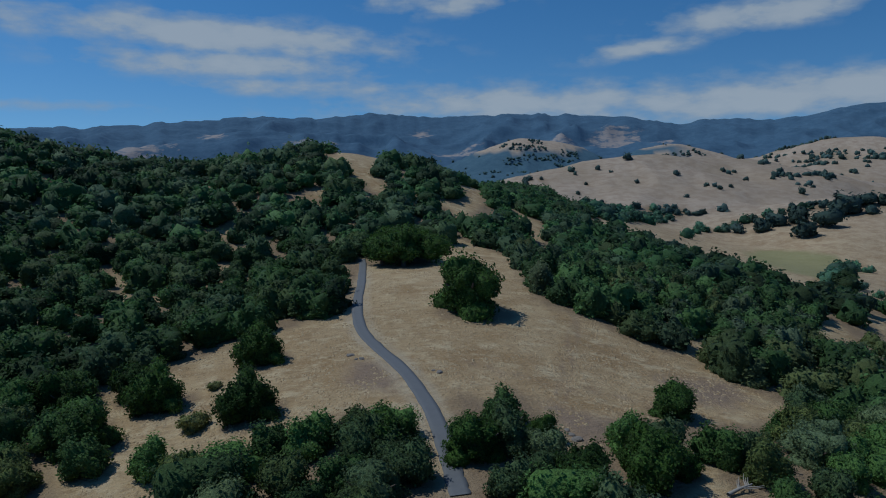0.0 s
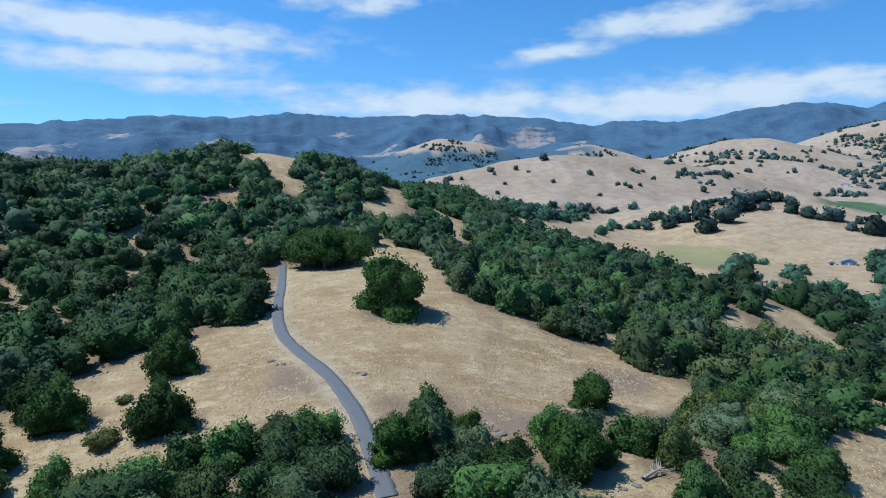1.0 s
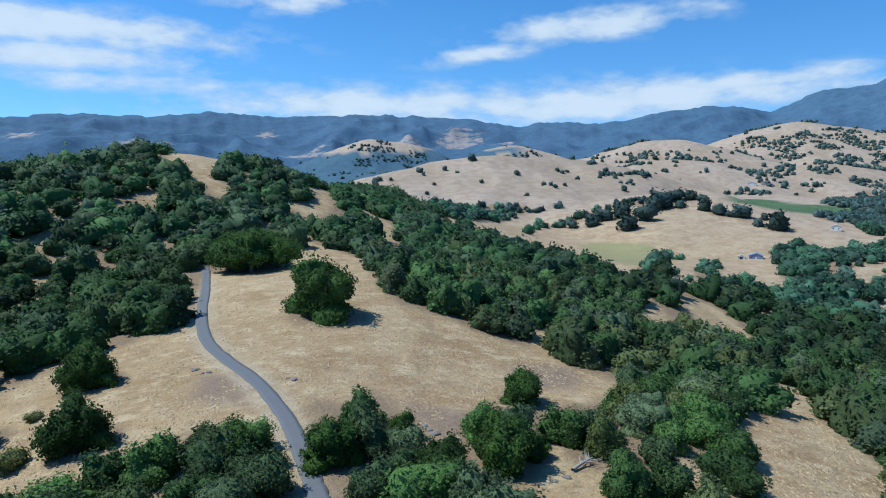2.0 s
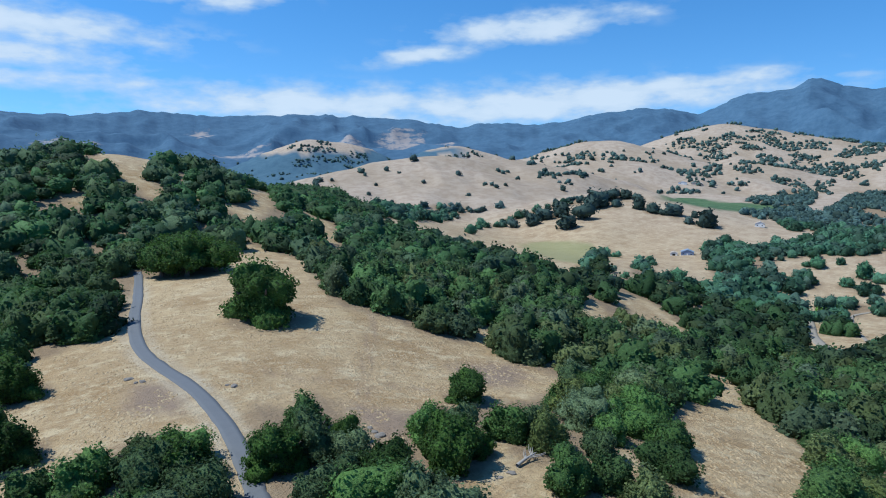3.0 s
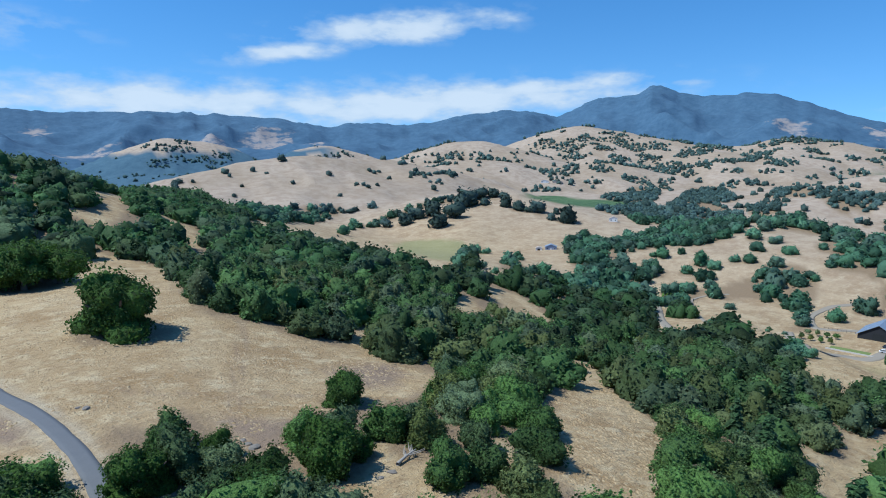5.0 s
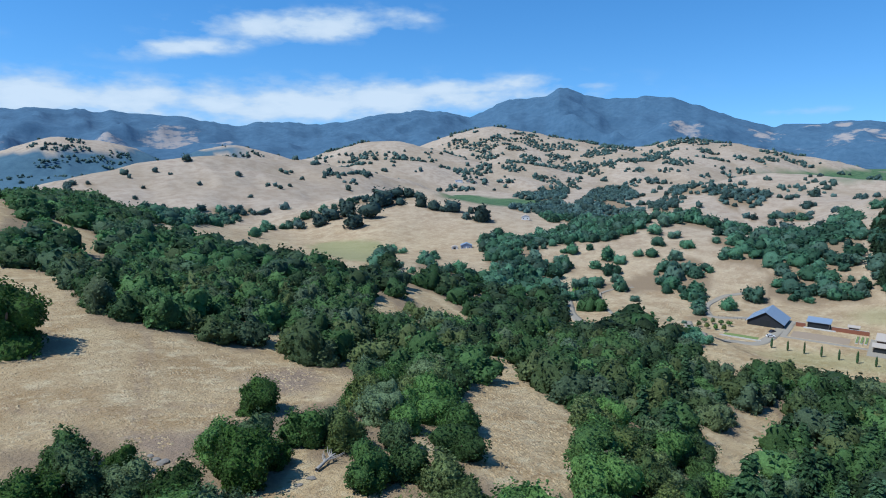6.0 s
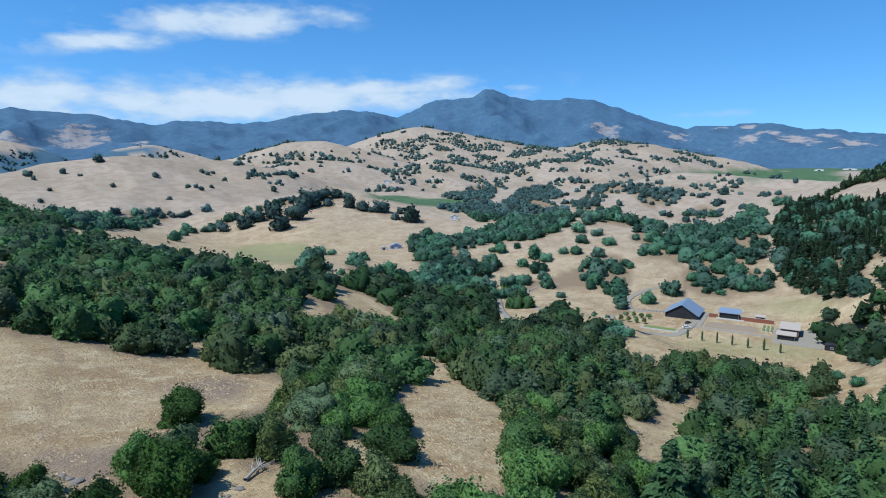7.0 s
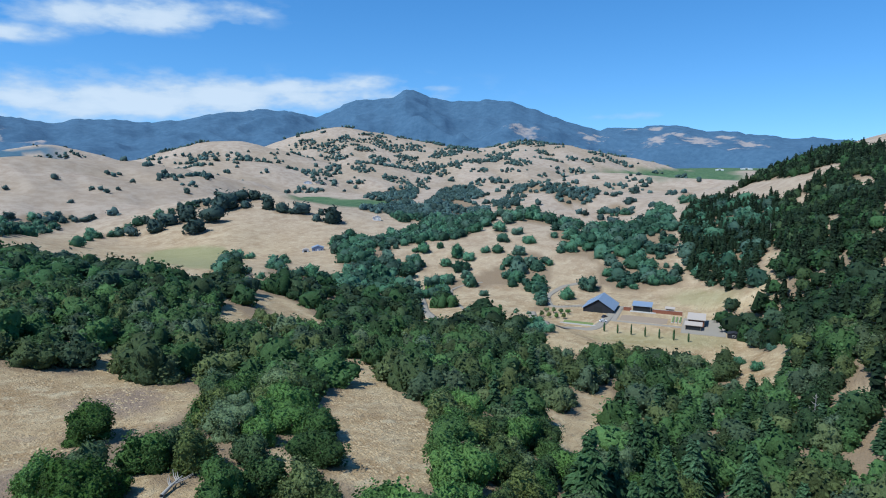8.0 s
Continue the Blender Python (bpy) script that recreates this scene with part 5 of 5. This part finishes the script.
def in_clump(x, y):
    """Inside one of the clumps on the farther hills, whose edges are ragged."""
    hit = np.zeros(np.shape(x), bool)
    ragged = 1 + vnoise(x / 24, y / 24, 34) * 0.45
    for cx, cy, across, along in CLUMPS:
        r = math.hypot(cx, cy)
        u, v = ((x - cx) * cy - (y - cy) * cx) / r / across, ((x - cx) * cx + (y - cy) * cy) / r / along
        hit |= u * u + v * v < ragged
    return hit


def hill_oaks(x, y):
    r = np.hypot(x, y)
    a = np.degrees(np.arctan2(x, y))
    fold = crease(x, y)
    gully = (fold + vnoise(x / 60, y / 60, 32) * 0.7 > 0.9) & (r > 1450)
    alone = vnoise(x / 15, y / 15, 33) > np.where(r > 1900, 0.88, np.where(a > 26, 0.9, 0.94))
    fields = inside(PLAIN, x, y) & (r > 1500)
    return (r > 760) & (r < 2850) & (a > -2) & (a < 77) & (in_clump(x, y) | (gully & ~fields) | (alone & ~fields)) & ~wooded(x, y) & (vnoise(x / 9, y / 9, 35) > -0.55)


hill = scatter(4, 13.5, (-100, 2700, 300, 2900), hill_oaks)
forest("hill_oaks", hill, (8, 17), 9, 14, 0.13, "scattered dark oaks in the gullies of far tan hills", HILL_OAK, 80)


# ---------------------------------------------------------------- the farm in the valley
def part(name, bm, mat, parent, label=""):
    """Links a bmesh as one mesh under a thing or under a part."""
    me = bpy.data.meshes.new(name)
    bm.to_mesh(me)
    bm.free()
    me.materials.append(mat)
    ob = new(name, me)
    ob.parent = parent
    return tagged(ob, label)


def block(x0, x1, y0, y1, z0, z1, bevel=0.0, bm=None):
    """A box between two corners, with its edges taken off."""
    own = bmesh.new()
    bmesh.ops.create_cube(own, size=1, matrix=Matrix.LocRotScale(((x0 + x1) / 2, (y0 + y1) / 2, (z0 + z1) / 2), None, (x1 - x0, y1 - y0, z1 - z0)))
    if bevel:
        bmesh.ops.bevel(own, geom=own.edges[:], offset=bevel, segments=1, affect="EDGES")
    if bm is None:
        return own
    me = bpy.data.meshes.new("piece")
    own.to_mesh(me)
    own.free()
    bm.from_mesh(me)
    bpy.data.meshes.remove(me)
    return bm


def prism(profile, y0, y1):
    """A profile in x and z drawn out along y."""
    bm = bmesh.new()
    rings = [[bm.verts.new((x, y, z)) for x, z in profile] for y in (y0, y1)]
    bm.faces.new(rings[0])
    bm.faces.new(rings[1][::-1])
    for k in range(len(profile)):
        j = (k + 1) % len(profile)
        bm.faces.new((rings[0][j], rings[0][k], rings[1][k], rings[1][j]))
    bmesh.ops.recalc_face_normals(bm, faces=bm.faces[:])
    return bm


FARM = Matrix.LocRotScale((346.0, 155.3, 0), Euler((0, 0, math.atan2(-0.973, 0.232))), None)


def on_farm(a, b, turn=0.0):
    """A pose on the farm's own axes: a along its front, b towards its back."""
    p = FARM @ Vector((a, b, 0))
    return Matrix.Translation((p.x, p.y, float(height(p.x, p.y)))) @ Matrix.Rotation(math.atan2(-0.973, 0.232) + turn, 4, "Z")


def thing(name, label, category, m, group=""):
    ob = new(name)
    ob.matrix_world = m
    return tagged(ob, label, category, group)


def gable_building(name, label, category, m, w, d, eave, ridge, wall_mat, roof_mat, over=0.6, windows=(), door=None, ribs=0, group=""):
    """A gabled building, w across the gable and d deep: wall, two roof slopes, windows and door on the front."""
    ob = thing(name, label, category, m, group)
    part("wall", prism([(0, -0.6), (w, -0.6), (w, eave), (w / 2, ridge - 0.05), (0, eave)], 0, d), wall_mat, ob)
    k = (ridge - eave) / (w / 2)
    for side in (0, 1):
        x0, x1 = (-over, w / 2) if side == 0 else (w / 2, w + over)
        za, zb = (eave - over * k, ridge) if side == 0 else (ridge, eave - over * k)
        roof = part("roof", prism([(x0, za), (x1, zb), (x1, zb + 0.22), (x0, za + 0.22)], -over, d + over), roof_mat, ob)
        for r in range(ribs):
            y = -over + (d + 2 * over) * (r + 0.5) / ribs
            part("seam", prism([(x0, za + 0.2), (x1, zb + 0.2), (x1, zb + 0.3), (x0, za + 0.3)], y - 0.04, y + 0.04), roof_mat, roof)
    for a, z, ww, hh in windows:
        frame_ob = part("window", block(a - ww / 2, a + ww / 2, -0.08, 0.1, z, z + hh, 0.02), WHITE_WALL, ob, "white-framed window")
        part("pane", block(a - ww / 2 + 0.08, a + ww / 2 - 0.08, -0.1, 0.0, z + 0.08, z + hh - 0.08), DARK_GLASS, frame_ob, "dark glass pane")
    if door:
        a, ww, hh, mat = door
        part("door", block(a - ww / 2, a + ww / 2, -0.1, 0.1, 0, hh, 0.03), mat, ob)
    return ob


def flat_building(name, label, category, m, w, d, low, high, wall_mat, roof_mat, openings=()):
    """A building with one roof that slopes to the front."""
    ob = thing(name, label, category, m)
    part("wall", block(0, w, 0, d, -0.6, low - 0.1), wall_mat, ob)
    bm = bmesh.new()
    s = [bm.verts.new(c) for c in ((-0.6, -0.7, low), (w + 0.6, -0.7, low), (w + 0.6, d + 0.6, high), (-0.6, d + 0.6, high))]
    t = [bm.verts.new(v.co + Vector((0, 0, 0.28))) for v in s]
    bm.faces.new(s[::-1])
    bm.faces.new(t)
    for k in range(4):
        bm.faces.new((s[k], s[(k + 1) % 4], t[(k + 1) % 4], t[k]))
    part("roof", bm, roof_mat, ob)
    # solid dark panels for glazing and for the shade inside open bays
    for a, z, ww, hh in openings:
        part("opening", block(a - ww / 2, a + ww / 2, -0.06, 0.1, z, z + hh, 0.02), DARK_GLASS, ob, "dark panel over the bay")
    for a in (0.15, w - 0.15):
        part("post", block(a - 0.12, a + 0.12, -0.5, -0.26, -0.6, low - 0.02), FENCE_WOOD, ob)
    return ob


gable_building("barn", "dark timber barn with a blue-grey metal roof", "barn", on_farm(0, 0), 18.0, 20.0, 2.6, 8.2, BARN_WALL, ROOF_METAL, 0.8,
               door=(9, 5.0, 3.6, DARK_GLASS), ribs=12)
pavilion = flat_building("pavilion", "low glazed pavilion with a grey-blue metal roof", "building", on_farm(28, 12), 10.5, 7.0, 3.4, 4.6, BARN_WALL, ROOF_METAL,
                         ((5.2, 0.2, 7.5, 2.4),))
part("terrace", block(-1.5, 13.5, -2.4, -0.8, -0.5, 0.45, 0.03), CONCRETE, pavilion, "white concrete terrace edge")
for a0, a1, name in ((22.5, 27.2, "short"), (39.5, 56.5, "long")):
    wall = thing("garden_wall", "long low rust-red garden wall" if name == "long" else "short low rust-red garden wall", "wall", on_farm(a0, 11.6), "rust-red walls")
    part("panel", block(0, a1 - a0, 0, 0.3, -0.5, 2.3, 0.02), RUST_WALL, wall)
    part("coping", block(-0.05, a1 - a0 + 0.05, -0.06, 0.36, 2.3, 2.4), CONCRETE, wall)
flat_building("tool_shed", "small shed with a pale flat roof behind the garden wall", "shed", on_farm(47, 13.5), 4.5, 3.5, 2.9, 3.2, RUST_WALL, CREAM_ROOF, ((2.2, 0.1, 1.6, 2.0),))
flat_building("workshop", "tan workshop with a cream sloping roof", "building", on_farm(60.5, -10.5), 8.5, 12.0, 4.0, 4.8, RUST_WALL, CREAM_ROOF, ((4.2, 0.1, 5.5, 2.6),))
# the carport's solid dark body stands in for the shade under its roof
flat_building("carport", "carport with a cream roof and a solid dark body before the workshop", "carport", on_farm(59.5, -18.8), 8.0, 6.0, 2.8, 3.2, DARK_GLASS, CREAM_ROOF, ((4.0, 0.1, 6.5, 2.3),))
gable_building("farm_trailer", "long rust-red trailer beside the oaks", "trailer", on_farm(87, -24), 6.5, 2.6, 2.4, 2.6, RUST_WALL, CREAM_ROOF, 0.1, windows=((2.0, 1.0, 0.9, 0.7), (4.5, 1.0, 0.9, 0.7)))
gable_building("cabin", "dark cabin beside the rust-red trailer", "cabin", on_farm(80.5, -27), 6.0, 4.5, 2.2, 3.0, BARN_WALL, BARN_WALL, 0.2, windows=((3.0, 0.9, 1.4, 0.9),))


def ground_slab(name, label, category, a0, a1, b0, b1, mat, lift, n=8):
    """A thin layer that follows the ground of the farm."""
    verts = []
    for i in range(n + 1):
        for j in range(n + 1):
            p = FARM @ Vector((a0 + (a1 - a0) * i / n, b0 + (b1 - b0) * j / n, 0))
            rim = i in (0, n) or j in (0, n)
            verts.append((p.x, p.y, float(height(p.x, p.y)) + (lift - 0.25 if rim else lift)))
    tagged(new(name, mesh_of(name, verts, grid_faces(n + 1, n + 1), mat, True)), label, category, kind="structure")


ground_slab("pavement", "pale gravel yard round the sheds", "yard", 57.5, 80, -26, 6, PALE_ROAD, 0.3)
ground_slab("pavement_path", "pale path in front of the garden", "path", 19, 58, -16.5, -13.5, PALE_ROAD, 0.3)
ground_slab("pavement_lane", "pale lane beside the barn", "path", 18.8, 22, -14, 12, PALE_ROAD, 0.34)
ground_slab("lawn", "small watered lawn before the barn", "lawn", -6, 11, -30, -24, LAWN, 0.25)
ground_slab("garden_soil", "bare garden soil in the courtyard", "garden", 22.5, 50, -12.5, 1, GRAVEL_SOIL, 0.2)
for k in range(3):
    bed = thing("planting_bed", "raised bed of green vegetables", "planter", on_farm(51.5 + k * 2.0, -7), "raised vegetable beds")
    part("curb", block(-0.1, 1.2, 0, 13, -0.3, 0.45, 0.02), CONCRETE, bed)
    part("planting", block(0.05, 1.05, 0.2, 12.8, 0.4, 0.75, 0.12), LAWN, bed)
low_wall = thing("low_wall", "low white wall along the lawn", "wall", on_farm(-7, -31.3))
part("wall_body", block(0, 20, 0, 0.4, -0.5, 0.6, 0.03), CONCRETE, low_wall)


def small_tree_kind(seed, width, tall):
    v, t, q = crown_arrays(seed, width, tall, 10, 140, 0.3, COARSE)
    return mesh_of("crown", v + np.array([0, 0, tall * 0.2]), [t, q], OAK), mesh_of("trunk", *tube([(0, 0, -0.3), (0, 0, tall * 0.5)], (0.14, 0.09), 6), BARK, True), width


FRUIT = [small_tree_kind(160 + k, 3.2, 3.2) for k in range(2)]
for i in range(4):
    for j in range(2):
        p = FARM @ Vector((-20 + i * 4.3, -11 - j * 11, 0))
        tagged(plant(j, p.x, p.y, 1.0, i, "small round orchard tree in the yard", "orchard_tree", "orchard trees", FRUIT))


def cypress_kind(seed):
    rng = np.random.RandomState(seed)
    v, f = tube([(0, 0, 0.2), (0, 0, 1.2), (0, 0, 3.2), (0, 0, 5.0), (0, 0, 5.8)], (0.2, 0.42, 0.45, 0.28, 0.03), 8)
    m = 150
    a, h = rng.rand(m) * 6.283, rng.uniform(0.3, 5.5, m)
    r = np.interp(h, [0.2, 1.2, 3.2, 5.0, 5.8], [0.25, 0.5, 0.52, 0.34, 0.05])
    at = np.stack([np.cos(a) * r, np.sin(a) * r, h], 1)
    side = np.stack([-np.sin(a), np.cos(a), np.zeros(m)], 1) * 0.12
    up = np.array([0, 0, 0.3]) + np.stack([np.cos(a), np.sin(a), np.zeros(m)], 1) * 0.08
    leaves = np.stack([at - side, at - up, at + side, at + up], 1).reshape(-1, 3)
    return mesh_of("crown", np.vstack([v, leaves]), [f, np.arange(m * 4).reshape(-1, 4) + len(v)], FIR), mesh_of("trunk", *tube([(0, 0, -0.3), (0, 0, 0.5)], (0.12, 0.1), 6), BARK, True), 1.0


CYPRESS = [cypress_kind(170)]
for k in range(7):
    p = FARM @ Vector((19.2 + k * 7.15, -39.1 - k * 0.47, 0))
    tagged(plant(0, p.x, p.y, 1.0, k, "slim dark cypress in a row", "cypress", "row of cypresses", CYPRESS))


def car(m, paint, label):
    ob = thing("car", label, "car", m, "cars at the barn")
    body = part("body", prism([(-2.1, 0.3), (2.1, 0.3), (2.15, 0.75), (1.2, 0.92), (-1.95, 0.95), (-2.15, 0.7)], -0.85, 0.85), paint, ob)
    part("cabin", prism([(-1.8, 0.9), (1.15, 0.9), (0.35, 1.45), (-1.35, 1.47)], -0.72, 0.72), DARK_GLASS, ob, "dark glazed cabin")
    part("top", prism([(-1.4, 1.44), (0.38, 1.42), (0.3, 1.5), (-1.3, 1.52)], -0.7, 0.7), paint, ob)
    for x in (-1.3, 1.3):
        for y in (-0.82, 0.82):
            bm = bmesh.new()
            bmesh.ops.create_cone(bm, cap_ends=True, segments=14, radius1=0.33, radius2=0.33, depth=0.22, matrix=Matrix.Translation((x, y, 0.33)) @ Matrix.Rotation(math.pi / 2, 4, "X"))
            part("wheel", bm, TYRE, ob)
    return ob


car(Matrix.Translation((0, 0, 0.3)) @ on_farm(15.5, -20.5, 0.5), CAR_WHITE, "white car parked on the gravel drive")
car(on_farm(14.5, -9.7, 1.2), CAR_DARK, "dark car parked beside the barn")
fence = thing("fence", "row of short wooden posts behind the barn", "fence", on_farm(-17, 7))
for k in range(8):
    part("post", block(k * 2.1 - 0.1, k * 2.1 + 0.1, -0.1, 0.1, -0.5, 1.2, 0.02), FENCE_WOOD, fence)
part("rail", block(-0.1, 14.8, -0.04, 0.04, 0.8, 0.92), FENCE_WOOD, fence)


# ---------------------------------------------------------------- houses farther off
def at_plan(x, y, turn):
    return Matrix.Translation((x, y, float(height(x, y)))) @ Matrix.Rotation(turn, 4, "Z")


gable_building("house", "blue-grey farmhouse with a pale roof on the meadow", "house", at_plan(398, 465, -0.7), 11.0, 8.0, 3.4, 5.6, BLUE_WALL, ROOF_METAL, 0.5,
               windows=((2.0, 1.0, 1.3, 1.2), (8.8, 1.0, 1.3, 1.2)), door=(5.5, 1.1, 2.1, WHITE_WALL))
gable_building("garage", "white garage beside the farmhouse", "garage", at_plan(390, 470, -0.7), 6.0, 6.0, 2.6, 3.8, WHITE_WALL, CREAM_ROOF, 0.4, door=(3.0, 2.6, 2.1, DARK_GLASS))
gable_building("house", "white house among the creek trees", "house", at_plan(572, 549, -0.8), 10.0, 7.0, 3.6, 5.8, WHITE_WALL, CREAM_ROOF, 0.5,
               windows=((2.5, 1.0, 1.3, 1.3), (7.5, 1.0, 1.3, 1.3)))
gable_building("house", "pale house at the edge of the vineyard", "house", at_plan(957, 1140, -0.7), 18.0, 9.0, 3.5, 6.0, WHITE_WALL, ROOF_METAL, 0.5, windows=((4, 1, 1.5, 1.4), (14, 1, 1.5, 1.4)))
gable_building("farm_shed", "long pale farm shed by the vineyard", "shed", at_plan(985, 1130, -0.7), 22.0, 10.0, 3.5, 5.0, CREAM_ROOF, CREAM_ROOF, 0.5, door=(11, 4, 3, DARK_GLASS))
gable_building("winery", "long white building on the green plain", "building", at_plan(2560, 620, -1.3), 30.0, 14.0, 4.5, 7.0, WHITE_WALL, CREAM_ROOF, 0.5, door=(15, 8, 4, DARK_GLASS))
gable_building("winery", "low white building on the green plain", "building", at_plan(2700, 560, -1.3), 44.0, 14.0, 4.0, 6.5, WHITE_WALL, CREAM_ROOF, 0.5, door=(22, 8, 4, DARK_GLASS))


# ---------------------------------------------------------------- dead trees on the hill and under the eye
def snag(m, tall, seed):
    rng = np.random.RandomState(seed)
    verts, faces, n = [], [], 0
    paths = [([(0, 0, -0.5), (0.1, 0, tall * 0.5), (0.0, 0.15, tall)], (0.28, 0.18, 0.04))]
    for k in range(16):
        h = tall * rng.uniform(0.25, 0.95)
        a, s = rng.rand() * 6.28, tall * rng.uniform(0.12, 0.28) * (1.2 - h / tall)
        paths.append(([(0.05, 0, h), (math.cos(a) * s * 0.6, math.sin(a) * s * 0.6, h + s * 0.25), (math.cos(a) * s, math.sin(a) * s, h + s * 0.75)], (0.1, 0.07, 0.025)))
    ob = thing("dead_tree", "bleached bare dead tree on the wooded hill", "tree", m, "dead trees")
    for k, (path, radii) in enumerate(paths):
        v, f = tube(path, radii, 5)
        if k == 0:
            part_ob = new("trunk", mesh_of("trunk", v, f, SNAG, True))
            part_ob.parent = ob
        else:
            verts.append(v)
            faces.append(f + n)
            n += len(v)
    limbs = new("limbs", mesh_of("limbs", np.vstack(verts), np.vstack(faces), SNAG, True))
    limbs.parent = ob


for k, (x, y, tall) in enumerate(SNAGS):
    snag(at_plan(x, y, k * 1.3), tall, 200 + k)


# ---------------------------------------------------------------- the field: tufts of grass, rocks and a fallen tree
def grass_tufts():
    """Low cushions of matted grass."""
    rng = np.random.RandomState(33)
    x, y = scatter(34, 0.8, (-75, 145, 55, 240), lambda x, y: (inside(GLADES["big_field"], x, y) | inside(GLADES["long_clearing"], x, y)) & (distance_to(ROAD, x, y) > 2.2)
                   & (vnoise(x / 9, y / 9, 62) * 0.6 + vnoise(x / 2.3, y / 2.3, 63) > 0.0))
    z = height(x, y)
    m = len(x)
    size, turn = rng.uniform(0.2, 0.55, m), rng.rand(m) * 6.283
    ring = []
    for k in range(4):
        a = turn + k * 1.571 + rng.uniform(-0.3, 0.3, m)
        ring.append(np.stack([x + np.cos(a) * size, y + np.sin(a) * size * 1.3, z - 0.06], 1))
    top = np.stack([x + rng.uniform(-0.3, 0.3, m) * size, y + rng.uniform(-0.3, 0.3, m) * size, z + size * rng.uniform(0.12, 0.42, m)], 1)
    verts = np.stack(ring + [top], 1).reshape(-1, 3)
    first = np.arange(m)[:, None] * 5
    faces = np.concatenate([first + np.array([k, (k + 1) % 4, 4]) for k in range(4)])
    tagged(new("grass_tufts", mesh_of("grass_tufts", verts, faces, TUFT)), "tufts of straw-coloured dry grass in the field", "grass", kind="stuff")


grass_tufts()


def boulder(x, y, size, seed):
    rng = np.random.RandomState(seed)
    v, f = ico(3)
    lump = 1 + 0.22 * vnoise(v[:, 0] * 1.6 + seed, v[:, 1] * 1.6 + v[:, 2] * 2.1, 64) + rng.uniform(-0.05, 0.05, len(v))
    ob = new("boulder", mesh_of("boulder", v * lump[:, None] * np.array([1.25, 0.9, 0.42]) * size, f, ROCK))
    ob.matrix_world = Matrix.LocRotScale((x, y, float(height(x, y)) + size * 0.12), Euler((0, 0, seed * 1.1)), None)
    tagged(ob, "weathered grey boulder half sunk in dry grass", "rock", "boulders in the field")


for k, (x, y) in enumerate(BOULDERS):
    boulder(x, y, (0.75, 0.45, 0.6, 0.4, 0.6, 0.5)[k % 6], 300 + k)


def fallen_tree(m, long, seed):
    rng = np.random.RandomState(seed)
    ob = thing("fallen_tree", "bleached fallen tree lying on bare soil", "tree", m)
    v, f = tube([(0, 0, 0.3), (long * 0.5, 0.2, 0.35), (long, 0, 0.5)], (0.3, 0.22, 0.08), 7)
    new("trunk", mesh_of("trunk", v, f, SNAG, True)).parent = ob
    for k in range(9):
        a = long * rng.uniform(0.35, 1.0)
        side, s = rng.choice([-1, 1]), rng.uniform(0.8, 2.0)
        v, f = tube([(a, 0, 0.35), (a + s * 0.5, side * s * 0.6, 0.6), (a + s, side * s, rng.uniform(0.4, 1.3))], (0.11, 0.07, 0.03), 5)
        new("branch", mesh_of("branch", v, f, SNAG, True)).parent = ob


fallen_tree(at_plan(38.0, 76.2, 0.5), 5.0, 350)


# rows of vines on the near hillside
def vine_rows():
    rng = np.random.RandomState(21)
    verts, quads, n = [], [], 0
    (x0, y0), (x1, y1) = VINE_ROW
    way = np.array([x1 - x0, y1 - y0]) / math.hypot(x1 - x0, y1 - y0)
    side = np.array([way[1], -way[0]])
    for row in range(6):
        for s in np.arange(0, 36, 0.35):
            for _ in range(3):
                p = np.array([x0, y0]) + way * (s + rng.uniform(-0.2, 0.2)) + side * (row * 2.4 + rng.uniform(-0.4, 0.4))
                z = float(height(p[0], p[1])) + rng.uniform(0.4, 1.7)
                c = np.array([p[0], p[1], z])
                t, b = rng.normal(size=3) * 0.3, rng.normal(size=3) * 0.3
                verts.append(np.stack([c - t, c - b, c + t, c + b]))
                quads.append(np.arange(4) + n)
                n += 4
    tagged(new("vines", mesh_of("vines", np.vstack(verts), np.array(quads), VINE_LEAF)), "rows of bright green vines", "vineyard", kind="stuff")


vine_rows()
